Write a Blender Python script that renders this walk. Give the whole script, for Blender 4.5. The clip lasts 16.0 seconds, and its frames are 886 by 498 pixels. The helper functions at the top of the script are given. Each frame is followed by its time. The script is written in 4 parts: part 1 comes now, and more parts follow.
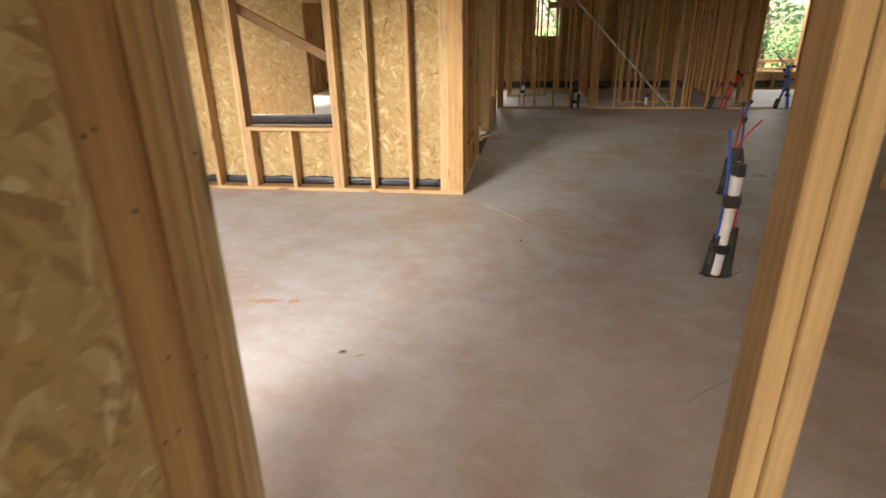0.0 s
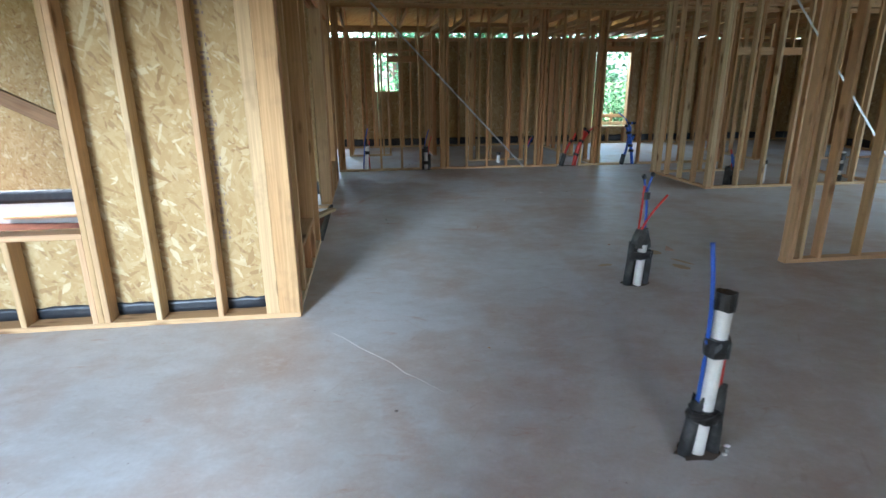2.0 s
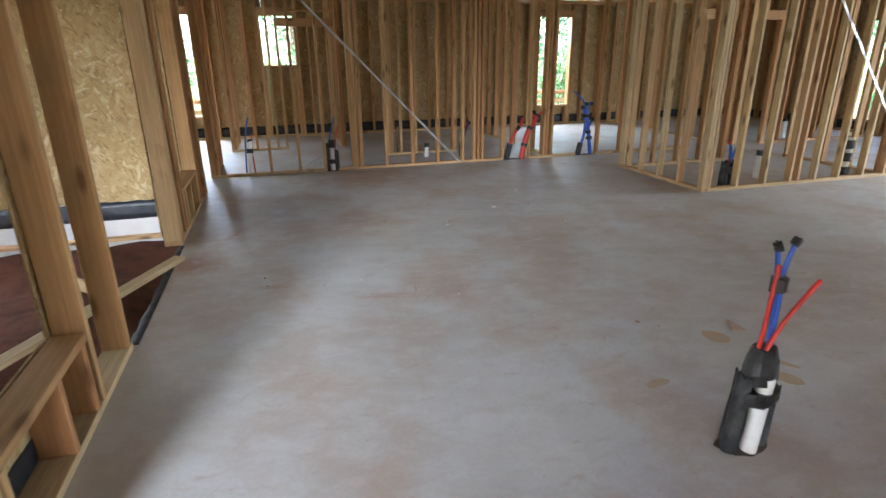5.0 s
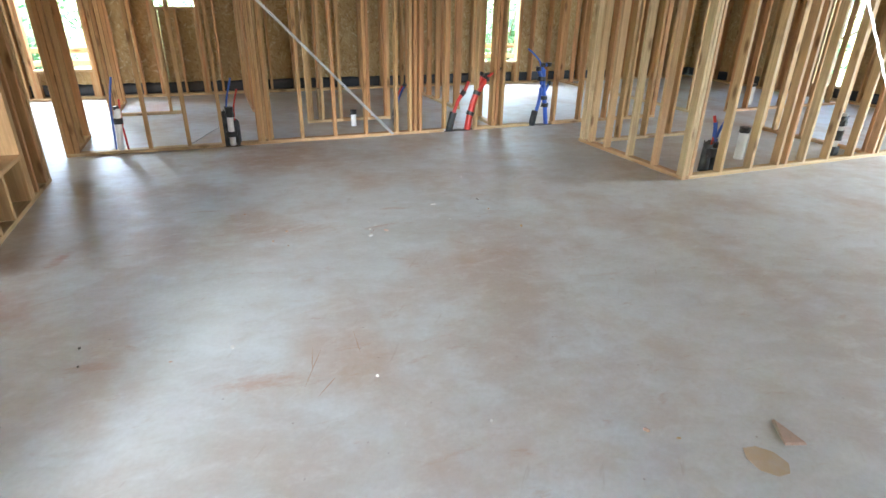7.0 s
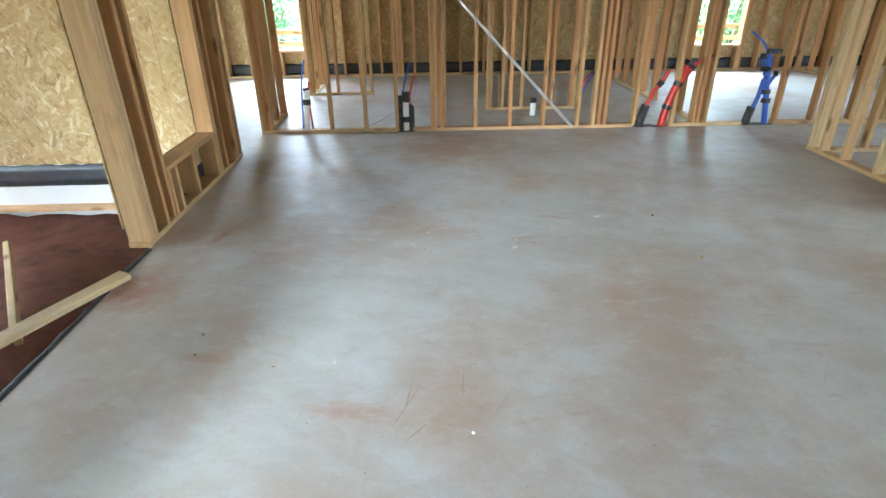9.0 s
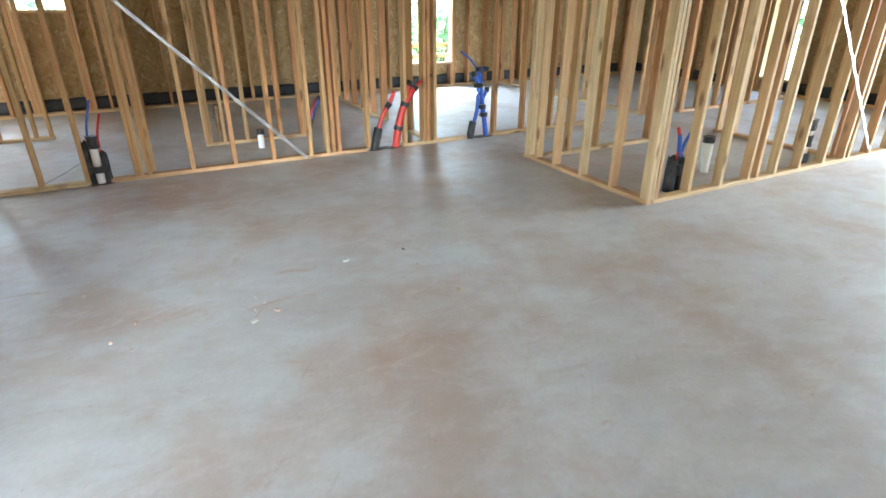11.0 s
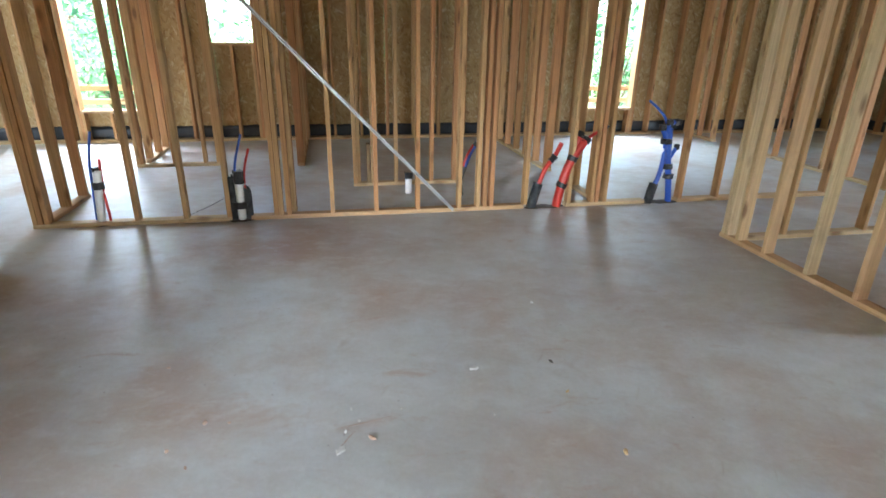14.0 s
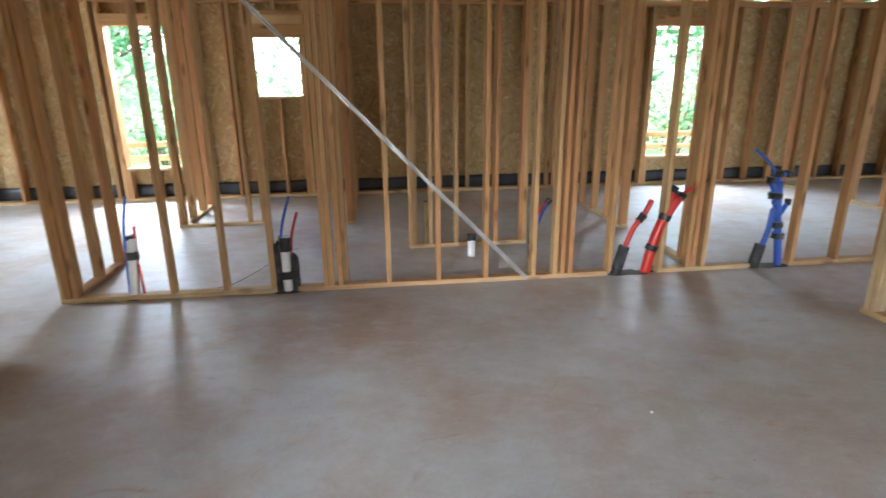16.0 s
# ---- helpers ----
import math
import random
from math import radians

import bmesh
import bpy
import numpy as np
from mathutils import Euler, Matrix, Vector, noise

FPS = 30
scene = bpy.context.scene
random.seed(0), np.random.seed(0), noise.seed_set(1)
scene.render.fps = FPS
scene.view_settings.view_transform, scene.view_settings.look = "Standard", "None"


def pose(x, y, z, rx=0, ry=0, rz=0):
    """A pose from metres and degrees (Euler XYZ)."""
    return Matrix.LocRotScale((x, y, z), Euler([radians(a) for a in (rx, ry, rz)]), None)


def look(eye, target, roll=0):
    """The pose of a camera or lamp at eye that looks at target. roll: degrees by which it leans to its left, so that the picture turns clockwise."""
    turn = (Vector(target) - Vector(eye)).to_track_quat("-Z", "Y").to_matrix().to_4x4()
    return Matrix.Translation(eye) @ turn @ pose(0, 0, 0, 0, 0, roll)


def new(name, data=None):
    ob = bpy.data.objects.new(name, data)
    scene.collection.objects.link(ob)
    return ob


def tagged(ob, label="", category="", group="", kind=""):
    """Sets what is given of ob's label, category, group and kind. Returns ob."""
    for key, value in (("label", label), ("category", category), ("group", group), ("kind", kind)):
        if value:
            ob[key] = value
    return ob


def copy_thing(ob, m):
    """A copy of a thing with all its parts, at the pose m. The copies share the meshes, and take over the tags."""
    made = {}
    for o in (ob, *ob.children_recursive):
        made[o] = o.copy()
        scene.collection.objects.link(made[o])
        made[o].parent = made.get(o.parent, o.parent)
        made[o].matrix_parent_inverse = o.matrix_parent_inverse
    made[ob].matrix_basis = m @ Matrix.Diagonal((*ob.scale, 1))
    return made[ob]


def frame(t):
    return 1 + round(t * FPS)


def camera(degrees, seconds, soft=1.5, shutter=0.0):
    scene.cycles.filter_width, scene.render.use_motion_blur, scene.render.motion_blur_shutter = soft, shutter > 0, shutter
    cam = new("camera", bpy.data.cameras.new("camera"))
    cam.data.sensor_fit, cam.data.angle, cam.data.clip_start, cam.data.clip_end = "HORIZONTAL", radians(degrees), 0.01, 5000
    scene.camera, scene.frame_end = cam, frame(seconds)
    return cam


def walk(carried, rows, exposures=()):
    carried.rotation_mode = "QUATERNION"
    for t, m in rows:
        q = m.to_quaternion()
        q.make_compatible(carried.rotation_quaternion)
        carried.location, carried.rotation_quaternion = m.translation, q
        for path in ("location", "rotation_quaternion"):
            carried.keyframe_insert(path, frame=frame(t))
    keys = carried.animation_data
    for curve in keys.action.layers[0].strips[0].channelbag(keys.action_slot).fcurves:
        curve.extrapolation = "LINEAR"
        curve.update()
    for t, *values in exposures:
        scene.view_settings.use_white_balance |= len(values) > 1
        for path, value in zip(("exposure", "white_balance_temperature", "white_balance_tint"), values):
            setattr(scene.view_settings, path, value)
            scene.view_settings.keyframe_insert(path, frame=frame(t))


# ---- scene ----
cam = camera(78.1, 16.0, shutter=0.4)
EXPOSURES = [(0.0, 3.68, 8800, 19), (0.4, 3.7, 6450, 0), (1.0, 3.75, 5900, 2), (1.5, 3.93, 5700, 6), (2.2, 4.0, 5500, 4), (3.0, 4.22, 5800, 11), (4.2, 4.43, 6400, 15), (6.5, 5.4, 6000, 7), (7.0, 5.55, 6100, 8), (8.0, 5.58, 6100, 8), (9.0, 5.48, 6000, 3), (10.0, 5.7, 5950, 4), (12.5, 5.48, 6150, 8), (13.0, 5.36, 6000, 8), (13.5, 5.36, 6000, 9), (14.5, 5.25, 5950, 6), (15.5, 5.28, 5950, 5), (16.0, 5.22, 6250, 13)]
PATH = [
    (0, (0.61, -0.052, 1.538), (0.324, 1.784, 0.798), -1.0),
    (0.5, (0.618, 0.33, 1.557), (0.452, 2.215, 0.909), 0.1),
    (1, (0.537, 0.782, 1.572), (0.576, 2.713, 1.054), -0.6),
    (1.5, (0.53, 1.196, 1.564), (0.829, 3.106, 1.049), -1.1),
    (2, (0.524, 1.628, 1.556), (0.776, 3.525, 0.977), -0.4),
    (2.5, (0.498, 2.087, 1.562), (0.894, 3.944, 0.933), -0.7),
    (3, (0.574, 2.542, 1.555), (1.058, 4.385, 0.947), -0.8),
    (3.5, (0.608, 2.966, 1.553), (1.065, 4.819, 0.958), -0.8),
    (4, (0.672, 3.361, 1.557), (1.205, 5.195, 0.963), -0.9),
    (4.2, (0.71, 3.514, 1.534), (1.24, 5.346, 0.931), -0.9),
    (6.3, (1.228, 4.953, 1.53), (1.835, 6.687, 0.739), 1.7),
    (6.5, (1.273, 5.087, 1.544), (1.95, 6.788, 0.737), 1.6),
    (7, (1.449, 5.357, 1.542), (2.149, 7.039, 0.716), 1.2),
    (7.5, (1.553, 5.564, 1.557), (2.124, 7.283, 0.708), 1.7),
    (8, (1.595, 5.754, 1.559), (2.111, 7.489, 0.71), 0.8),
    (8.5, (1.681, 5.779, 1.566), (1.845, 7.569, 0.69), -1.8),
    (9, (1.805, 5.765, 1.556), (1.855, 7.555, 0.666), -0.7),
    (9.5, (1.917, 5.772, 1.547), (2.325, 7.508, 0.642), 1.0),
    (10, (1.996, 5.885, 1.54), (2.693, 7.52, 0.622), 1.2),
    (10.2, (1.998, 5.955, 1.557), (2.818, 7.538, 0.65), 1.6),
    (12.3, (2.332, 6.688, 1.547), (3.183, 8.372, 0.883), -2.1),
    (12.5, (2.374, 6.732, 1.549), (3.103, 8.479, 0.901), -1.4),
    (13, (2.437, 6.845, 1.535), (2.781, 8.679, 0.816), 1.6),
    (13.5, (2.433, 7.002, 1.527), (2.795, 8.793, 0.716), 2.3),
    (14, (2.393, 7.132, 1.54), (2.767, 8.956, 0.81), 1.1),
    (14.5, (2.379, 7.324, 1.531), (2.229, 9.204, 0.865), 0.9),
    (15, (2.323, 7.541, 1.531), (1.931, 9.384, 0.861), 1.5),
    (15.5, (2.277, 7.72, 1.536), (2.216, 9.622, 0.919), -0.2),
    (16, (2.271, 7.853, 1.523), (2.512, 9.753, 0.946), -0.5),
]
walk(cam, [(t, look(eye, target, roll)) for t, eye, target, roll in PATH], EXPOSURES)
SKY, SUN, W_SOUTH, W_WEST, W_EAST = 0.15, 0.5, 42, 4.6, 12.5

# ---- light ----
world = bpy.data.worlds.new("sky")
scene.world = world
world.use_nodes = True
wt = world.node_tree
sky = wt.nodes.new("ShaderNodeTexSky")
sky.sky_type, sky.sun_disc = "NISHITA", False
sky.sun_elevation, sky.sun_rotation = radians(60), radians(258)
sky.air_density, sky.dust_density = 1.0, 4.0
wt.links.new(sky.outputs[0], wt.nodes["Background"].inputs[0])
wt.nodes["Background"].inputs[1].default_value = SKY

sun_data = bpy.data.lights.new("sun", "SUN")
sun_data.energy, sun_data.angle, sun_data.color = SUN, radians(35), (1.0, 0.96, 0.9)
sun = new("sun", sun_data)
sun.matrix_basis = pose(0, 0, 20, 30, 0, -78)


def opening_light(name, m, w, h, watts, colour=(0.78, 0.9, 1.0), spread=180):
    """An added area lamp standing in for the sky's light, at or outside an opening."""
    d = bpy.data.lights.new(name, "AREA")
    d.shape, d.size, d.size_y, d.energy, d.color = "RECTANGLE", w, h, watts, colour
    d.spread = radians(spread)
    ob = new(name, d)
    ob.matrix_basis = m
    return ob


# unseen lamp well outside the south opening, placed to shape its floor light
opening_light("daylight_south", pose(-3.7, -4.5, 2.9, 74, 0, -22), 2.0, 1.2, W_SOUTH, (0.84, 0.92, 1.0), 110)
opening_light("daylight_entry", pose(0.9, -4.6, 2.5, 55, 0, 0), 1.4, 0.8, 3.6, (1.0, 0.9, 0.78), 80)
opening_light("daylight_west", pose(-5.1, 13.2, 1.6, 55, 0, -90), 1.7, 1.5, W_WEST)
opening_light("daylight_window", pose(-0.67, 16.3, 2.5, 42, 0, 180), 0.8, 0.6, 6, spread=140)
opening_light("daylight_window", pose(6.88, 16.3, 2.5, 42, 0, 180), 0.95, 0.6, 4.0, spread=140)
opening_light("daylight_east", pose(11.9, 7.5, 1.2, 90, 0, 90), 2.4, 2.0, W_EAST)

# ---- materials ----


def material(name):
    m = bpy.data.materials.new(name)
    m.use_nodes = True
    t = m.node_tree
    return m, t, t.nodes["Principled BSDF"]


def node(t, kind, **values):
    n = t.nodes.new(kind)
    for k, v in values.items():
        if isinstance(v, bpy.types.NodeSocket):
            t.links.new(v, n.inputs[k.replace("_", " ")])
        else:
            n.inputs[k.replace("_", " ")].default_value = v
    return n


def ramp(t, fac, *stops):
    r = t.nodes.new("ShaderNodeValToRGB")
    while len(r.color_ramp.elements) < len(stops):
        r.color_ramp.elements.new(0.5)
    for e, (p, c) in zip(r.color_ramp.elements, stops):
        e.position, e.color = p, (c, c, c, 1) if isinstance(c, float) else (*c, 1)
    t.links.new(fac, r.inputs[0])
    return r.outputs[0]


def mixed(t, fac, a, b, blend="MIX"):
    n = t.nodes.new("ShaderNodeMix")
    n.data_type, n.blend_type = "RGBA", blend
    for i, v in ((0, fac), (6, a), (7, b)):
        if isinstance(v, bpy.types.NodeSocket):
            t.links.new(v, n.inputs[i])
        else:
            n.inputs[i].default_value = v if i == 0 else (*v, 1)
    return n.outputs[2]


def maths(t, op, a, b=0.5):
    n = t.nodes.new("ShaderNodeMath")
    n.operation = op
    for i, v in ((0, a), (1, b)):
        if isinstance(v, bpy.types.NodeSocket):
            t.links.new(v, n.inputs[i])
        else:
            n.inputs[i].default_value = v
    return n.outputs[0]


def relief(t, bsdf, height, strength=0.3, distance=0.004):
    n = t.nodes.new("ShaderNodeBump")
    n.inputs["Strength"].default_value, n.inputs["Distance"].default_value = strength, distance
    t.links.new(height, n.inputs["Height"])
    t.links.new(n.outputs[0], bsdf.inputs["Normal"])


def mapped(t, vector, scale=(1, 1, 1), turn=(0, 0, 0)):
    n = t.nodes.new("ShaderNodeMapping")
    n.inputs["Scale"].default_value, n.inputs["Rotation"].default_value = scale, turn
    t.links.new(vector, n.inputs[0])
    return n.outputs[0]


def shifted(t, coords):
    """Object coordinates, moved by a random step for each piece."""
    info = t.nodes.new("ShaderNodeObjectInfo")
    n = t.nodes.new("ShaderNodeVectorMath")
    n.operation = "MULTIPLY_ADD"
    c = t.nodes.new("ShaderNodeCombineXYZ")
    for i in range(3):
        t.links.new(info.outputs["Random"], c.inputs[i])
    t.links.new(c.outputs[0], n.inputs[0])
    n.inputs[1].default_value = (37.0, 53.0, 91.0)
    t.links.new(coords, n.inputs[2])
    return n.outputs[0], info.outputs["Random"]


def lumber(name, dark, mid, pale):
    """Softwood framing lumber, grain along the piece's own z."""
    m, t, b = material(name)
    tc = t.nodes.new("ShaderNodeTexCoord")
    v, rnd = shifted(t, tc.outputs["Object"])
    broad = node(t, "ShaderNodeTexNoise", Vector=mapped(t, v, (9, 9, 0.5)), Scale=1.0, Detail=3.0, Roughness=0.6)
    warp = mapped(t, v, (60, 60, 1.6))
    grain = node(t, "ShaderNodeTexNoise", Vector=warp, Scale=1.0, Detail=4.0, Roughness=0.65, Distortion=0.6)
    rosy = tuple(a * k for a, k in zip(mid, (1.08, 0.9, 0.95)))
    straw = tuple(a * k for a, k in zip(pale, (1.0, 1.06, 1.1)))
    base = ramp(t, rnd, (0.0, dark), (0.3, rosy), (0.5, mid), (0.75, pale), (1.0, straw))
    base = mixed(t, ramp(t, broad.outputs[0], (0.35, 0.0), (0.75, 0.7)), base, mid)
    lines = ramp(t, grain.outputs[0], (0.38, 0.0), (0.62, 1.0))
    col = mixed(t, maths(t, "MULTIPLY", lines, 0.42), base, tuple(c * 0.55 for c in dark))
    knots = node(t, "ShaderNodeTexVoronoi", Vector=mapped(t, v, (8, 8, 2.6)), Scale=1.0, Randomness=1.0)
    kn = ramp(t, knots.outputs["Distance"], (0.1, 1.0), (0.24, 0.0))
    col = mixed(t, maths(t, "MULTIPLY", kn, 0.75), col, (0.13, 0.055, 0.02))
    grime = node(t, "ShaderNodeTexNoise", Vector=v, Scale=4.0, Detail=5.0, Roughness=0.7)
    col = mixed(t, maths(t, "MULTIPLY", ramp(t, grime.outputs[0], (0.55, 0.0), (0.8, 1.0)), 0.4), col, (0.16, 0.1, 0.06))
    t.links.new(col, b.inputs["Base Color"])
    b.inputs["Roughness"].default_value = 0.68
    b.inputs["Specular IOR Level"].default_value = 0.3
    relief(t, b, grain.outputs[0], 0.25, 0.002)
    return m


WOOD = lumber("pine_lumber", (0.42, 0.215, 0.085), (0.49, 0.28, 0.12), (0.56, 0.365, 0.175))
WOOD_PALE = lumber("pale_pine", (0.48, 0.31, 0.145), (0.56, 0.39, 0.205), (0.64, 0.48, 0.28))
# the same lumber in much darker tones
WOOD_DARK = lumber("dark_lumber", (0.17, 0.105, 0.05), (0.22, 0.14, 0.065), (0.28, 0.19, 0.095))


def strand_board(name, tint=(1, 1, 1)):
    """Oriented strand board: flakes laid at several angles, each of its own shade."""
    m, t, b = material(name)
    g = t.nodes.new("ShaderNodeNewGeometry")
    s = t.nodes.new("ShaderNodeSeparateXYZ")
    t.links.new(g.outputs["Position"], s.inputs[0])
    c = t.nodes.new("ShaderNodeCombineXYZ")
    t.links.new(maths(t, "ADD", s.outputs[0], s.outputs[1]), c.inputs[0])
    t.links.new(s.outputs[2], c.inputs[1])
    uv = c.outputs[0]
    wob = node(t, "ShaderNodeTexNoise", Vector=uv, Scale=14.0, Detail=2.0)
    uvw = mixed(t, 0.018, uv, wob.outputs["Color"], "ADD")
    rag = node(t, "ShaderNodeTexNoise", Vector=uv, Scale=75.0, Detail=3.0)
    uvw = mixed(t, 0.008, uvw, rag.outputs["Color"], "ADD")
    col, height = None, None
    for k, (ang, long, short) in enumerate(((0.1, 9, 38), (0.85, 9, 42), (-0.75, 10, 40), (1.45, 10, 44), (-0.3, 8, 34), (0.45, 9, 38), (1.1, 10, 42), (-1.2, 9, 36))):
        vor = node(t, "ShaderNodeTexVoronoi", Vector=mapped(t, mapped(t, uvw, (1, 1, 1), (0, 0, ang)), (long, short, 1)), Scale=1.0, Randomness=1.0)
        sep = t.nodes.new("ShaderNodeSeparateColor")
        t.links.new(vor.outputs["Color"], sep.inputs[0])
        shade = ramp(t, sep.outputs[0], (0.0, (0.32, 0.18, 0.07)), (0.12, (0.43, 0.265, 0.1)), (0.5, (0.49, 0.315, 0.128)), (0.84, (0.545, 0.375, 0.168)), (0.93, (0.61, 0.445, 0.225)), (1.0, (0.69, 0.54, 0.31)))
        top = ramp(t, sep.outputs[1], (0.97 - 1 / (k + 1), 0.0), (1.0 - 1 / (k + 1), 1.0)) if k else None
        if col is None:
            col, height = shade, sep.outputs[2]
        else:
            col = mixed(t, top, col, shade)
            height = mixed(t, top, height, sep.outputs[2])
    big = node(t, "ShaderNodeTexNoise", Vector=uv, Scale=1.7, Detail=4.0, Roughness=0.6)
    col = mixed(t, maths(t, "MULTIPLY", ramp(t, big.outputs[0], (0.4, 0.0), (0.75, 1.0)), 0.45), col, (0.45, 0.28, 0.115))
    mottle = node(t, "ShaderNodeTexNoise", Vector=mapped(t, uv, (9, 3.5, 1)), Scale=1.0, Detail=5.0, Roughness=0.65, Distortion=0.5)
    col = mixed(t, maths(t, "MULTIPLY", ramp(t, mottle.outputs[0], (0.5, 0.0), (0.72, 1.0)), 0.36), col, (0.37, 0.21, 0.075))
    col = mixed(t, maths(t, "MULTIPLY", ramp(t, mottle.outputs[0], (0.3, 1.0), (0.46, 0.0)), 0.35), col, (0.62, 0.46, 0.24))
    fleck = node(t, "ShaderNodeTexVoronoi", Vector=mapped(t, mapped(t, uvw, (1, 1, 1), (0, 0, 0.9)), (20, 55, 1)), Scale=1.0)
    sepf = t.nodes.new("ShaderNodeSeparateColor")
    t.links.new(fleck.outputs["Color"], sepf.inputs[0])
    col = mixed(t, maths(t, "MULTIPLY", ramp(t, sepf.outputs[0], (0.95, 0.0), (0.96, 1.0)), 0.55), col, (0.27, 0.145, 0.06))
    fibre = node(t, "ShaderNodeTexNoise", Vector=mapped(t, mapped(t, uvw, (1, 1, 1), (0, 0, 0.5)), (60, 320, 1)), Scale=1.0, Detail=4.0, Roughness=0.7)
    col = mixed(t, maths(t, "MULTIPLY", ramp(t, fibre.outputs[0], (0.4, 0.0), (0.7, 1.0)), 0.35), col, (0.36, 0.215, 0.09))
    col = mixed(t, 1.0, col, tint, "MULTIPLY")
    t.links.new(col, b.inputs["Base Color"])
    b.inputs["Roughness"].default_value = 0.75
    b.inputs["Specular IOR Level"].default_value = 0.2
    relief(t, b, height, 0.3, 0.003)
    return m


OSB = strand_board("strand_board", (0.87, 0.945, 1.08))


def concrete_floor():
    m, t, b = material("slab_concrete")
    g = t.nodes.new("ShaderNodeNewGeometry")
    p = g.outputs["Position"]
    wide = node(t, "ShaderNodeTexNoise", Vector=p, Scale=0.55, Detail=4.0, Roughness=0.55)
    mid = node(t, "ShaderNodeTexNoise", Vector=mapped(t, p, (1, 0.75, 1), (0, 0, 0.4)), Scale=1.15, Detail=6.0, Roughness=0.6, Distortion=0.15)
    fine = node(t, "ShaderNodeTexNoise", Vector=p, Scale=45.0, Detail=5.0, Roughness=0.7)
    trowel = node(t, "ShaderNodeTexNoise", Vector=mapped(t, mapped(t, p, (1, 1, 1), (0, 0, 0.5)), (0.9, 3.6, 1)), Scale=1.4, Detail=5.0, Roughness=0.6, Distortion=0.3)
    col = ramp(t, wide.outputs[0], (0.3, (0.45, 0.42, 0.385)), (0.5, (0.56, 0.557, 0.545)), (0.72, (0.625, 0.637, 0.64)))
    col = mixed(t, maths(t, "MULTIPLY", ramp(t, trowel.outputs[0], (0.4, 0.0), (0.7, 1.0)), 0.4), col, (0.66, 0.68, 0.685))
    clay = ramp(t, mid.outputs[0], (0.46, 0.0), (0.72, 1.0))
    col = mixed(t, maths(t, "MULTIPLY", clay, 0.85), col, (0.43, 0.29, 0.20))
    spots = node(t, "ShaderNodeTexNoise", Vector=mapped(t, mapped(t, p, (1, 1, 1), (0, 0, 0.35)), (1.5, 4.0, 1)), Scale=1.5, Detail=8.0, Roughness=0.72, Distortion=0.3)
    col = mixed(t, maths(t, "MULTIPLY", ramp(t, spots.outputs[0], (0.63, 0.0), (0.75, 1.0)), 0.7), col, (0.42, 0.21, 0.12))
    scuff = node(t, "ShaderNodeTexNoise", Vector=mapped(t, mapped(t, p, (1, 1, 1), (0, 0, -0.9)), (3.0, 22.0, 1)), Scale=1.0, Detail=4.0, Roughness=0.6, Distortion=0.4)
    col = mixed(t, maths(t, "MULTIPLY", ramp(t, scuff.outputs[0], (0.66, 0.0), (0.74, 1.0)), 0.35), col, (0.36, 0.27, 0.21))
    # clay rubbed into the slab; three bands paint in shade and a reflection
    frayed = node(t, "ShaderNodeTexNoise", Vector=p, Scale=3.2, Detail=6.0, Roughness=0.65)
    ragged = node(t, "ShaderNodeTexNoise", Vector=mapped(t, p, (1, 2, 1)), Scale=16.0, Detail=6.0, Roughness=0.7)
    for x, y, rx, ry, turn, amount, soft, tone in (
            # first of this row: shade past the porch corner, painted brown
            (0.95, 9.2, 0.3, 0.6, -14, 0.5, 0.15, (0.42, 0.28, 0.19)), (1.95, 11.2, 1.1, 0.55, 0, 0.7, 0.15, (0.40, 0.27, 0.19)),
            # first of this row continues that painted corner shade
            (0.95, 10.1, 0.35, 0.6, -20, 0.4, 0.3, (0.40, 0.28, 0.2)), (1.46, 7.45, 0.22, 0.07, -8, 0.6, 0.1, (0.44, 0.23, 0.14)),
            (0.14, 8.5, 0.3, 0.36, -30, 0.75, 0.1, (0.40, 0.19, 0.11)), (0.75, 7.83, 0.16, 0.05, -15, 0.55, 0.1, (0.42, 0.24, 0.15)),
            (2.47, 9.04, 0.16, 0.05, 12, 0.5, 0.1, (0.42, 0.25, 0.17)), (1.85, 9.2, 0.45, 0.14, -12, 0.5, 0.05, (0.42, 0.26, 0.17)),
            # first of this row: dark band of a floor reflection, put into the colour
            (2.95, 7.75, 0.45, 1.1, -32, 0.6, 0.1, (0.42, 0.32, 0.25)), (0.39, 9.16, 0.05, 0.14, -20, 0.6, 0.4, (0.42, 0.2, 0.12)),
            (4.2, 9.7, 0.8, 0.5, 30, 0.35, 0.3, (0.42, 0.30, 0.22)), (-0.3, 1.9, 0.5, 0.22, 20, 0.35, 0.35, (0.44, 0.29, 0.2)),
            (0.62, 3.9, 0.1, 0.6, 14, 0.5, 0.1, (0.46, 0.33, 0.25)), (1.55, 4.5, 0.16, 0.4, 14, 0.5, 0.1, (0.46, 0.33, 0.25))):
        off = node(t, "ShaderNodeVectorMath", Vector=p)
        off.operation = "SUBTRACT"
        off.inputs[1].default_value = (x, y, 0)
        local = mapped(t, mapped(t, off.outputs[0], (1, 1, 0), (0, 0, -radians(turn))), (1 / rx, 1 / ry, 0))
        far = t.nodes.new("ShaderNodeVectorMath")
        far.operation = "LENGTH"
        t.links.new(local, far.inputs[0])
        edge = maths(t, "ADD", far.outputs["Value"], maths(t, "MULTIPLY", maths(t, "SUBTRACT", (frayed if min(rx, ry) > 0.2 else ragged).outputs[0], 0.5), 2.4))
        col = mixed(t, maths(t, "MULTIPLY", ramp(t, edge, (soft, 1.0), (1.0, 0.0)), amount), col, tone)
